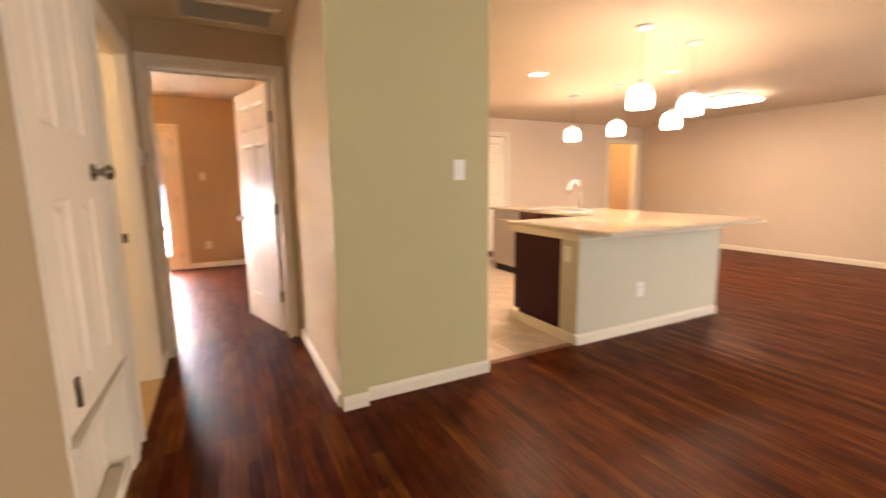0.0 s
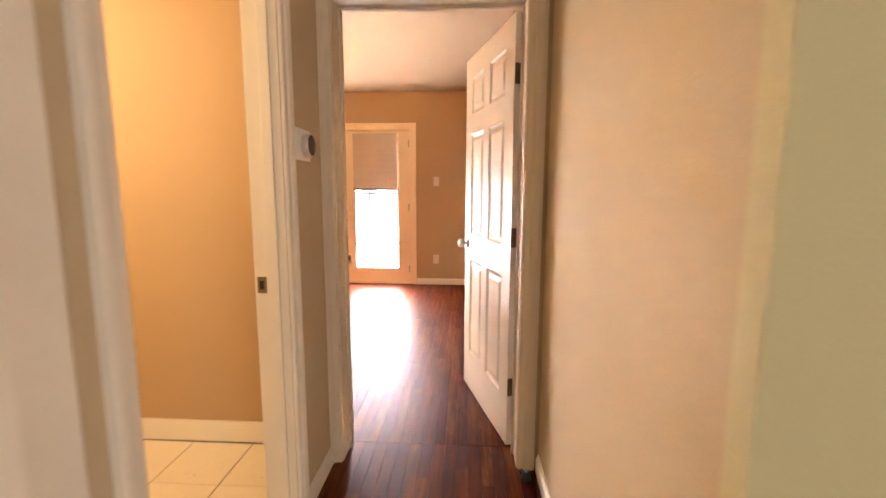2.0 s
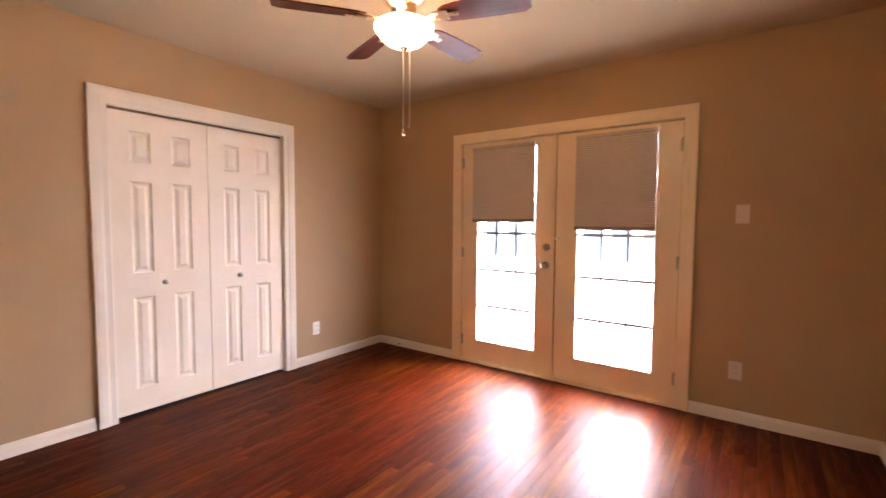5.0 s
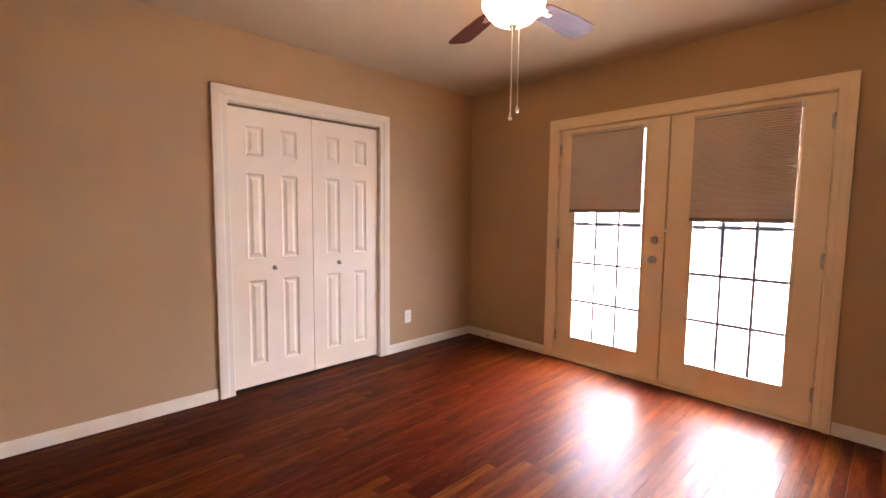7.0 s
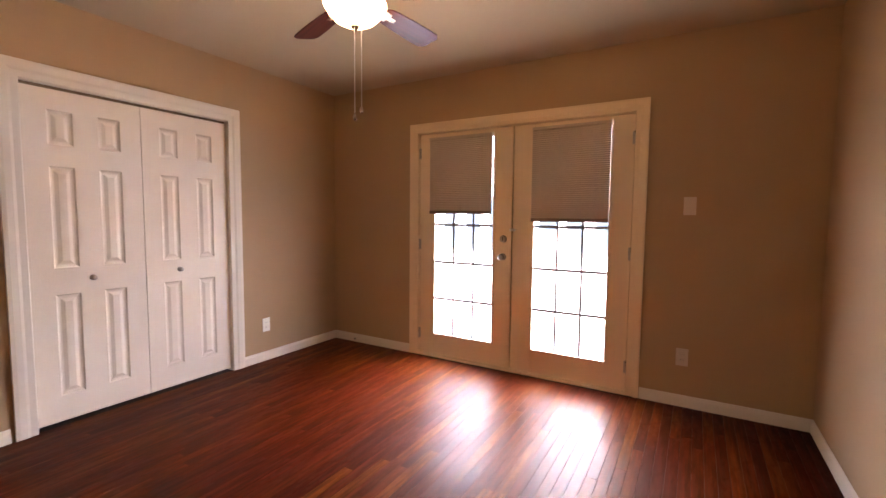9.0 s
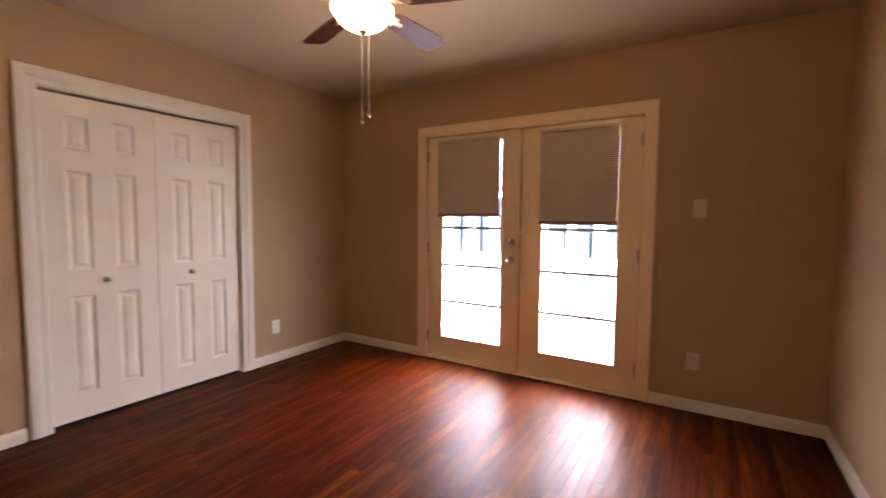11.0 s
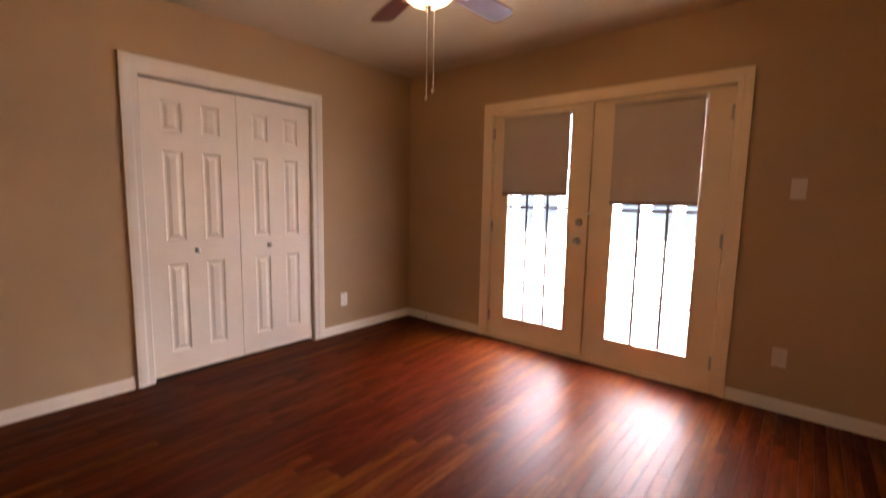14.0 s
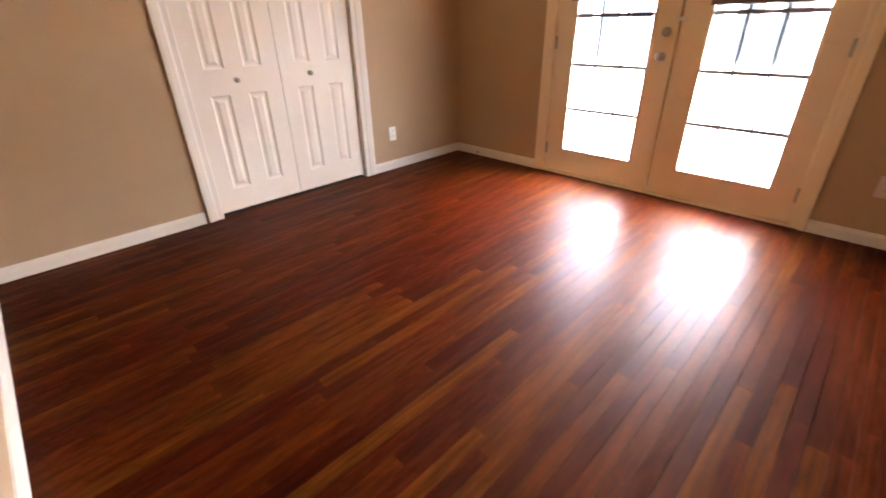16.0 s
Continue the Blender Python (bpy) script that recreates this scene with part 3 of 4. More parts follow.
db = part("deadbolt", lathe([(0, -0.016), (0.022, -0.015), (0.028, -0.010), (0.030, 0), (0, 0)], 28, 'y'), M_NICKEL, dl, "satin nickel deadbolt", pose(kx - 0.008, 0, 1.095), True)
part("thumb_turn", boxes((-0.004, -0.030, -0.014, 0.004, -0.014, 0.014), bevel=0.002), M_NICKEL, db)
fl = part("flip_latch", boxes((-0.02, -0.016, -0.012, 0.03, -0.010, 0.012), bevel=0.003), M_PLASTIC, dl, "small white plastic flip latch", pose(0.905, 0, 1.172))
part("latch_arm", boxes((0.0, -0.030, -0.004, 0.045, -0.016, 0.004), bevel=0.002), M_PLASTIC, fl)


def cell_shade(x0, x1, z1, z0, label):
    """A cellular shade, hanging before the glass."""
    t = thing("cellular_shade", pose(x0, 0.0, z1), label, "window shade", "shades on the french doors")
    w = x1 - x0
    part("head_rail", boxes((0, -0.024, -0.022, w, 0.008, 0), bevel=0.003), M_SHADE, t)
    n = max(4, round((z1 - z0 - 0.05) / 0.0155))
    hh = (z1 - z0 - 0.05) / n
    bm = bmesh.new()
    rows = []
    for i in range(n + 1):
        z = -0.022 - i * hh
        rows.append((-0.006, z))
        if i < n:
            rows.append((-0.0095, z - hh / 2))
    back = [(0.004 if i % 2 == 0 else 0.009, z) for i, (d, z) in enumerate(rows)]
    vs = [[bm.verts.new((x, d, z)) for d, z in rows] for x in (0, w)]
    vb = [[bm.verts.new((x, d, z)) for d, z in back] for x in (0, w)]
    for i in range(len(rows) - 1):
        bm.faces.new((vs[0][i], vs[1][i], vs[1][i + 1], vs[0][i + 1]))
        bm.faces.new((vb[0][i], vb[1][i], vb[1][i + 1], vb[0][i + 1]))
        bm.faces.new((vs[0][i], vs[0][i + 1], vb[0][i + 1], vb[0][i]))
        bm.faces.new((vs[1][i], vs[1][i + 1], vb[1][i + 1], vb[1][i]))
    part("fabric", bm, M_SHADE, t, "pleated taupe honeycomb fabric")
    part("bottom_rail", boxes((-0.001, -0.016, z0 - z1, w + 0.001, 0.011, z0 - z1 + 0.028), bevel=0.004), M_SHADERAIL, t, "darker brown bottom rail")
    part("cord", tube([(w + 0.006, -0.008, -0.005), (w + 0.006, -0.008, z0 - z1 + 0.02)], 0.0005, 6), M_LEAD, t)
    part("bracket", boxes((w - 0.002, -0.020, -0.030, w + 0.012, 0.010, 0.006), bevel=0.002), M_PLASTIC, t)
    return t


cell_shade(1.172, 1.774, 1.985, 1.315, "half-lowered taupe cellular shade on the knob-side french door")
cell_shade(2.122, 2.705, 1.990, 1.257, "lower-hung taupe cellular shade on the fixed french door")

# ---- bedroom: closet doors ----
lw = (CL1 - CL0 - 0.020) / 2
for i in range(2):
    y = CL0 + 0.008 + i * (lw + 0.004)
    t = thing("door_3", pose(0.0, y, 0.022, 0, 0, 90) @ pose(0, 0.022, 0), "white moulded six-panel bifold closet door, closed", "door", "bifold closet doors", "structure")
    cols = [(c - 0.062, z0, c + 0.062, z1) for c in ((0.175, 0.425) if i == 0 else (0.175, 0.432)) for z0, z1 in ((0.155, 0.775), (0.935, 1.540), (1.665, 1.868))]
    panel_door(t, lw, 1.985, cols, 0.032, False)
    knob(t, pose((-2.11 - y) if i == 0 else (-1.574 - y), 0, 0.862), M_NICKEL, 0.016, 0.034, "small round nickel pull")

# ---- bedroom door ----
bd_case = casing_set("trim_bedroom_door", pose(BD0, -3.88, 0), BD1 - BD0, BDZ, 0.075, "cream casing round the bedroom doorway, darkened for dim hall light", mat=M_JAMB)
jamb_set(bd_case, BD1 - BD0, BDZ, 0.158, 0.10, M_JAMB)
bd_in = casing_set("trim_bedroom_door_inner", pose(BD1, -3.72, 0, 0, 0, 180), BD1 - BD0, BDZ, 0.062, "cream casing on the bedroom side, darkened for dim light", mat=M_JAMB)
st = part("strike_plate", boxes((0, -0.014, -0.03, 0.002, 0.014, 0.03), bevel=0.0008), M_BRONZE, bd_case, "bronze strike plate", pose(0.0045, 0.142, 0.93))
part("strike_hole", boxes((0.002, -0.007, -0.013, 0.003, 0.007, 0.013)), M_DARK, st)
part("strike_lip", boxes((0.0, 0.013, -0.02, 0.012, 0.030, 0.02), bevel=0.002), M_NICKEL, st)
SIX = [(x0, z0, x0 + 0.225, z1) for x0 in (0.113, 0.432) for z0, z1 in ((0.235, 0.83), (0.985, 1.575), (1.690, 1.895))]
bdoor = thing("door_4", pose(3.857, -3.716, 0.012, 0, 0, 106), "white six-panel bedroom door standing open", "door", kind="structure")
panel_door(bdoor, 0.768, 2.015, SIX)
knob(bdoor, pose(0.705, 0.035, 0.925, 0, 0, 180))
knob(bdoor, pose(0.705, 0, 0.925))
part("latch_plate", boxes((0.768, 0.006, 0.90, 0.7695, 0.029, 0.955)), M_BRONZE, bdoor)
for z in (0.30, 1.03, 1.76):
    hb = part("hinge", boxes((-0.0015, -0.002, -0.045, 0.0, 0.034, 0.045), bevel=0.0006), M_BRONZE, bdoor, "bronze butt hinge", pose(-0.001, 0, z))
    part("hinge_pin", lathe([(0, -0.052), (0.006, -0.049), (0.007, -0.045), (0.007, 0.045), (0.006, 0.049), (0, 0.052)], 12), M_BRONZE, hb, m=pose(-0.004, -0.006, 0), smooth=True)
    part("hinge_leaf", boxes((BD1 - BD0 - 0.007, 0.122, z - 0.033, BD1 - BD0 - 0.003, 0.158, z + 0.057), bevel=0.0006), M_BRONZE, bd_case, "bronze hinge leaf")


# ---- plates on the walls ----
def wall_plate(m, label, kind, group="", mat=None):
    mat = mat or M_PLASTIC
    t = thing("light_switch" if kind == "switch" else "outlet", m, label, "switch" if kind == "switch" else "outlet", group)
    part("plate", boxes((-0.037, -0.006, -0.060, 0.037, 0.0, 0.060), bevel=0.0025), mat, t)
    if kind == "switch":
        r = part("rocker", boxes((-0.016, -0.009, -0.033, 0.016, -0.005, 0.033), bevel=0.0015), mat, t)
        part("switch_bar", boxes((-0.007, -0.011, -0.022, 0.007, -0.008, 0.022), bevel=0.001), mat, r)
    else:
        for z in (-0.020, 0.020):
            o = part("socket", boxes((-0.016, -0.008, z - 0.014, 0.016, -0.005, z + 0.014), bevel=0.003), mat, t)
            part("slots", boxes((-0.008, -0.0086, z - 0.004, -0.006, -0.0079, z + 0.006), (0.006, -0.0086, z - 0.004, 0.008, -0.0079, z + 0.006)), M_DARK, o)
    for z in ((-0.048, 0.048) if kind == "switch" else (0.0,)):
        part("screw", lathe([(0, -0.0075), (0.003, -0.007), (0.003, -0.005), (0, -0.005)], 10, 'y'), mat, t, m=pose(0, 0, z))
    return t


wall_plate(pose(3.219, 0, 1.376), "almond rocker light switch beside the french doors", "switch", mat=M_ALMOND)
wall_plate(pose(3.217, 0, 0.345), "almond duplex outlet below the bedroom switch", "outlet", mat=M_ALMOND)
wall_plate(pose(0, -0.861, 0.318, 0, 0, 90), "white duplex outlet beside the closet", "outlet")
wall_plate(pose(4.720, -5.19, 1.313), "white rocker light switch on the sage wall", "switch")
cs = thing("cable_stub", pose(0.283, -0.014, 0.030), "dark coaxial cable stub on the baseboard", "cable")
part("socket_ring", lathe([(0, -0.004), (0.011, -0.003), (0.012, 0), (0, 0)], 16, 'y'), M_NICKEL, cs, smooth=True)
part("plug", lathe([(0, -0.012), (0.005, -0.012), (0.005, -0.003), (0, -0.003)], 12, 'y'), M_DARK, cs, smooth=True)

# ---- bedroom: ceiling fan ----
FX, FY = 1.950, -1.868
fan = thing("ceiling_fan", pose(FX, FY, CEIL), "five-blade ceiling fan with lit alabaster bowl, at rest", "ceiling fan")
part("canopy", lathe([(0, 0), (0.125, 0), (0.128, -0.012), (0.118, -0.030), (0.112, -0.036), (0, -0.036)], 40), M_BRASS, fan, "antique brass ceiling canopy", smooth=True)
mh = part("motor_housing", lathe([(0, -0.036), (0.112, -0.036), (0.120, -0.046), (0.122, -0.085), (0.115, -0.092), (0.119, -0.100), (0.119, -0.135), (0.112, -0.142), (0.114, -0.150), (0.104, -0.185), (0.085, -0.205), (0.070, -0.215), (0, -0.215)], 40), M_BRASS, fan, "banded antique brass motor housing", smooth=True)
for z in (-0.090, -0.140):
    part("band", lathe([(0.116, z - 0.005), (0.1235, z - 0.003), (0.1235, z + 0.003), (0.116, z + 0.005)], 40), M_BRONZE, mh, smooth=True)
part("switch_housing", lathe([(0, -0.215), (0.056, -0.217), (0.054, -0.250), (0.046, -0.262), (0.044, -0.290), (0.030, -0.300), (0.012, -0.306), (0.010, -0.400), (0, -0.400)], 36), M_BRASS, fan, "antique brass light fitter", smooth=True)
BOWL_TOP = -0.308
bowl_prof = [(0.128, BOWL_TOP), (0.136, BOWL_TOP - 0.006), (0.134, BOWL_TOP - 0.018), (0.122, BOWL_TOP - 0.036), (0.110, BOWL_TOP - 0.052), (0.088, BOWL_TOP - 0.074), (0.055, BOWL_TOP - 0.091), (0.020, BOWL_TOP - 0.098), (0.0, BOWL_TOP - 0.098)]
inner = [(0.0, BOWL_TOP - 0.093), (0.05, BOWL_TOP - 0.086), (0.084, BOWL_TOP - 0.070), (0.105, BOWL_TOP - 0.050), (0.122, BOWL_TOP - 0.020), (0.123, BOWL_TOP)]
part("glass_bowl", lathe(bowl_prof + inner + [(0.128, BOWL_TOP)], 44), M_BOWL, fan, "lit alabaster glass bowl", smooth=True)
fin = part("finial", lathe([(0, BOWL_TOP - 0.122), (0.006, BOWL_TOP - 0.120), (0.008, BOWL_TOP - 0.112), (0.018, BOWL_TOP - 0.104), (0.019, BOWL_TOP - 0.098), (0, BOWL_TOP - 0.096)], 20), M_BRONZE, fan, smooth=True)


def fan_blade():
    bm = bmesh.new()
    n = 14
    top = []
    for i in range(n + 1):
        u = i / n
        x = 0.175 + u * 0.395
        hw = 0.050 + 0.016 * math.sin(u * 1.9)
        if u > 0.93:
            hw *= math.sqrt(max(0.15, 1 - ((u - 0.93) / 0.07) ** 2 * 0.5))
        if u < 0.08:
            hw *= 0.7 + 0.3 * (u / 0.08)
        top.append((x, hw))
    vt = [[bm.verts.new((x, s * hw, 0.003)) for x, hw in top] for s in (-1, 1)]
    vb = [[bm.verts.new((x, s * hw, -0.003)) for x, hw in top] for s in (-1, 1)]
    for i in range(n):
        bm.faces.new((vt[0][i], vt[0][i + 1], vt[1][i + 1], vt[1][i]))
        bm.faces.new((vb[0][i], vb[1][i], vb[1][i + 1], vb[0][i + 1]))
        for s in (0, 1):
            bm.faces.new((vt[s][i], vb[s][i], vb[s][i + 1], vt[s][i + 1]))
    for i in (0, n):
        bm.faces.new((vt[0][i], vt[1][i], vb[1][i], vb[0][i]))
    return bm


blade_me = mesh_from(fan_blade(), "blade", M_BLADE)
bm = boxes((0.060, -0.012, -0.010, 0.150, 0.012, -0.003), bevel=0.003)
box(bm, 0.140, -0.030, -0.012, 0.215, 0.030, -0.004, bevel=0.003)
box(bm, 0.205, -0.012, -0.011, 0.262, 0.012, -0.004, bevel=0.003)
iron_me = mesh_from(bm, "blade_iron", M_BRASS)
screw_me = mesh_from(lathe([(0, -0.016), (0.006, -0.015), (0.008, -0.011), (0, -0.011)], 12), "screw", M_BRASS, True)
for k in range(5):
    a = 15.5 + 72 * k
    b = part("blade", blade_me, None, fan, "mahogany-stained fan blade", pose(0, 0, BLADE_Z, 0, 0, a) @ pose(0, 0, 0, -12, 0, 0))
    ir = part("blade_iron", iron_me, None, b)
    for x, y in ((0.17, -0.018), (0.17, 0.018), (0.245, 0)):
        part("screw", screw_me, None, b, m=pose(x, y, 0))
for i, (dx, dy, zb) in enumerate(((0.006, -0.012, 1.715), (0.022, 0.014, 1.750))):
    z1 = BOWL_TOP - 0.10
    # white material puts the bulb's light on the metal chain into its colour
    ch = part("pull_chain", tube([(dx, dy, z1), (dx, dy, zb - CEIL + 0.02)], 0.0022, 6), M_PLASTIC, fan, "thin metal pull chain, coloured pale for the bulb's light")
    part("pull_bob", lathe([(0, zb - CEIL - 0.014), (0.007, zb - CEIL - 0.011), (0.009, zb - CEIL), (0.004, zb - CEIL + 0.014), (0, zb - CEIL + 0.022)], 12), M_CHROME, ch, m=pose(dx, dy, 0), smooth=True)

# ---- hall ----
baseboard(XH, -3.90, XH, -5.19)
baseboard(3.0, BA1 + 0.07, 3.0, -3.90)
baseboard(3.0, -11.4, 3.0, LN0 - 0.02)
baseboard(XH, -5.24, 4.10, -5.24, "white baseboard round the wall corner")
baseboard(4.10, -5.19, 4.93, -5.19, "white baseboard on the sage wall")
baseboard(4.93, -5.19, 4.93, -1.0)

ba_case = casing_set("trim_bathroom", pose(3.0, BA0, 0, 0, 0, 90), BA1 - BA0, BAZ, 0.065, "white painted casing round the bathroom doorway")
jamb_set(ba_case, BA1 - BA0, BAZ, 0.12, 0.03)
sp = part("strike_plate", boxes((BA1 - BA0 - 0.007, 0.078, 0.90, BA1 - BA0 - 0.003, 0.110, 0.958), bevel=0.0008), M_BRONZE, ba_case, "bronze strike plate")
part("strike_hole", boxes((BA1 - BA0 - 0.008, 0.086, 0.914, BA1 - BA0 - 0.0068, 0.102, 0.944)), M_DARK, sp)
structure("threshold_bathroom", boxes((2.87, BA0 + 0.001, -0.015, 3.012, BA1 - 0.001, 0.010), bevel=0.004), M_OAK, "pale wooden threshold at the bathroom")
structure("baseboard_bathroom", boxes((1.1, -3.765, 0.0, 2.88, -3.751, 0.11), bevel=0.004), M_TRIM, "white bathroom baseboard")

# linen cupboard
D0, D1, DB, DT = -5.955, -5.310, 0.515, 2.12
ln_case = casing_set("trim_linen_cupboard", pose(3.0, D0 - 0.012, 0, 0, 0, 90), D1 - D0 + 0.024, DT + 0.01, 0.095, "white painted casing round the linen cupboard", (False, True))
part("edge_strip", boxes((-0.026, -0.008, 0, 0.0, 0.001, DT + 0.01), bevel=0.003), M_TRIM, ln_case)
part("corner_board", boxes((D1 - D0 + 0.121, -0.012, 0, D1 - D0 + 0.200, 0.001, DT + 0.10), bevel=0.003), M_TRIM, ln_case)
jamb_set(ln_case, D1 - D0 + 0.024, DT + 0.01, 0.12)
part("ledge", boxes((-0.03, -0.030, DB - 0.040, D1 - D0 + 0.118, 0.10, DB - 0.012), bevel=0.005), M_TRIM, ln_case, "white ledge under the cupboard door")
part("bottom_rail", boxes((0.0, -0.004, 0.0, D1 - D0 + 0.024, 0.016, 0.075), bevel=0.003), M_TRIM, ln_case)
n_b = 6
bw = (D1 - D0 + 0.02) / n_b
for i in range(n_b):
    part("board", boxes((0.002 + i * bw, 0.075, 0.0, i * bw + bw - 0.002, 0.088, DB - 0.04), bevel=0.003), M_DOOR, ln_case, "white upright board in the low recess")
part("recess_floor", boxes((0.0, 0.0165, -0.01, D1 - D0 + 0.024, 0.0748, 0.04)), M_TRIM, ln_case)
part("recess_back", boxes((0.0, 0.089, 0.0, D1 - D0 + 0.024, 0.10, DB - 0.04)), M_GROUT, ln_case)
lin = thing("door_5", pose(3.0, D0, DB, 0, 0, 88.4) @ pose(0, -0.001, 0), "white panelled linen cupboard door, slightly ajar", "door", kind="structure")
lw2 = D1 - D0 - 0.006
LP = [(x0, z0, x0 + 0.137, z1) for x0 in (0.124, 0.382) for z0, z1 in ((0.105, 0.685), (0.905, 1.45))]
panel_door(lin, lw2, DT - DB, LP, 0.035, False)
knob(lin, pose(-5.392 - D0, 0, 0.778), M_PEWTER, 0.029, 0.068, "aged pewter cupboard knob")
hinge(lin, pose(0.100, -0.001, 0.10), M_BRONZE)
hinge(lin, pose(0.100, -0.001, 1.50), M_BRONZE)
structure("linen_inside", boxes((2.30, -6.0, 0, 2.33, -5.0, LOW), (2.33, -6.0, 0, 2.88, -5.97, LOW)), M_WALL, "inside walls of the linen cupboard")

# thermostat
th = thing("thermostat", pose(3.0, -4.108, 1.425, 0, 0, 90), "round steel thermostat on a white square plate", "thermostat")
part("plate", boxes((-0.068, -0.008, -0.058, 0.068, 0, 0.058), bevel=0.004), M_PLASTIC, th)
ring = part("ring", lathe([(0.041, -0.034), (0.043, -0.030), (0.043, -0.010), (0.040, -0.008), (0, -0.008)], 36, 'y'), M_STEEL, th, "brushed steel ring", pose(0.012, 0, 0), True)
part("display", lathe([(0, -0.036), (0.036, -0.036), (0.041, -0.033), (0.041, -0.030), (0, -0.030)], 36, 'y'), M_SCREEN, ring, "dark round display", None, True)
# floor stop at the casing
ds = thing("door_stop", pose(3.893, -3.955, 0), "small black rubber door stop on the floor", "door stop")
part("bumper", lathe([(0, 0.032), (0.012, 0.031), (0.018, 0.026), (0.020, 0.010), (0.024, 0.003), (0.024, 0), (0, 0)], 20), M_BLACK, ds, smooth=True)
part("cap_screw", lathe([(0, 0.0335), (0.006, 0.033), (0.006, 0.030), (0, 0.030)], 12), M_NICKEL, ds, smooth=True)
# ceiling register
cv = thing("ceiling_vent", pose(3.57, -4.20, LOW), "white return air register in the hall ceiling", "vent")
part("frame", boxes((-0.30, -0.19, -0.014, 0.30, -0.15, 0.001), (-0.30, 0.15, -0.014, 0.30, 0.19, 0.001), (-0.30, -0.15, -0.013, -0.26, 0.15, 0.001), (0.26, -0.15, -0.013, 0.30, 0.15, 0.001), bevel=0.003), M_TRIM, cv)
slat_me = mesh_from(boxes((-0.26, -0.007, -0.001, 0.26, 0.007, 0.001)), "slat", M_TRIM)
for i in range(16):
    part("slat", slat_me, None, cv, m=pose(0, -0.14 + i * 0.0187, -0.008, 35, 0, 0))
part("backing", boxes((-0.26, -0.15, -0.001, 0.26, 0.15, -0.0005)), M_DARK, cv)

# ---- kitchen ----
structure("wall_peninsula", boxes((5.77, -5.12, 0, 7.50, -4.93, 0.80), (7.40, -4.93, 0, 7.50, -2.25, 0.80)), M_PONY, "pale sage painted low wall of the peninsula")
structure("trim_peninsula", boxes((5.755, -5.135, 0.80, 7.515, -4.26, 0.858), bevel=0.004), M_TRIM, "cream band under the countertop")
baseboard(5.77, -5.12, 7.50, -5.12)
baseboard(5.77, -4.27, 5.77, -5.12)
baseboard(7.50, -5.12, 7.50, -2.25)


def countertop():
    bm = bmesh.new()
    pts = [(5.74, -5.30), (5.80, -5.38), (7.68, -5.38), (7.76, -5.30), (7.76, -2.22), (6.86, -2.22), (6.86, -4.24), (5.76, -4.24), (5.74, -4.26)]
    f = bm.faces.new([bm.verts.new((x, y, 0.86)) for x, y in pts])
    ext = bmesh.ops.extrude_face_region(bm, geom=[f])
    bmesh.ops.translate(bm, verts=[v for v in ext["geom"] if isinstance(v, bmesh.types.BMVert)], vec=(0, 0, 0.032))
    bmesh.ops.bevel(bm, geom=[e for e in bm.edges if abs(e.verts[0].co.z - e.verts[1].co.z) < 1e-5 and e.verts[0].co.z > 0.88], offset=0.008, segments=3, affect='EDGES')
    return bm


solid("countertop", countertop(), M_GRANITE, "L-shaped beige granite countertop on the peninsula", "countertop")
cab = thing("base_cabinet", pose(5.79, -4.929, 0), "dark espresso cabinet end panel on the peninsula", "cabinet")
part("body", boxes((0, 0.001, 0.10, 1.07, 0.63, 0.80), (0.002, 0.001, 0.0, 1.07, 0.56, 0.10), bevel=0.003), M_CABINET, cab)
part("door", boxes((0.05, 0.63, 0.12, 0.54, 0.65, 0.78), bevel=0.004), M_CHERRYCAB, cab)
part("door", boxes((0.56, 0.63, 0.12, 1.05, 0.65, 0.78), bevel=0.004), M_CHERRYCAB, cab)
sc = thing("sink_cabinet", pose(6.88, -4.24, 0), "cherry sink base cabinet beside the dishwasher", "cabinet")
part("body", boxes((0.02, 0, 0.10, 0.50, 1.30, 0.855), (0.08, 0, 0, 0.50, 1.30, 0.10), bevel=0.003), M_CHERRYCAB, sc)
for i in range(3):
    cd = part("door", boxes((0, 0.02 + i * 0.43, 0.13, 0.02, 0.43 + i * 0.43, 0.68), bevel=0.004), M_CHERRYCAB, sc)
    part("raised_panel", boxes((-0.006, 0.08 + i * 0.43, 0.19, 0.001, 0.37 + i * 0.43, 0.62), bevel=0.005), M_CHERRYCAB, cd)
    part("drawer_front", boxes((0, 0.02 + i * 0.43, 0.70, 0.02, 0.43 + i * 0.43, 0.84), bevel=0.004), M_CHERRYCAB, sc)
dw = thing("dishwasher", pose(6.87, -2.93, 0), "stainless steel dishwasher with bar handle", "dishwasher")
part("body", boxes((0.02, 0.01, 0.10, 0.52, 0.62, 0.855), bevel=0.003), M_BLACK, dw)
part("door_panel", boxes((0, 0.012, 0.11, 0.025, 0.618, 0.77), bevel=0.005), M_STEEL, dw)
part("control_strip", boxes((0.002, 0.012, 0.775, 0.025, 0.618, 0.852), bevel=0.004), M_STEEL, dw)
part("toe_kick", boxes((0.06, 0.012, 0.0, 0.10, 0.618, 0.10), bevel=0.002), M_BLACK, dw)
hd = part("handle", tube([(-0.035, 0.06, 0.745), (-0.035, 0.57, 0.745)], 0.009, 12), M_STEEL, dw, "steel bar handle", smooth=True)
for y in (0.08, 0.535):
    part("handle_post", boxes((-0.035, y, 0.738, 0.002, y + 0.015, 0.752)), M_STEEL, hd)
sk = thing("kitchen_sink", pose(7.15, -3.35, 0.892), "steel drop-in kitchen sink in the countertop", "sink")
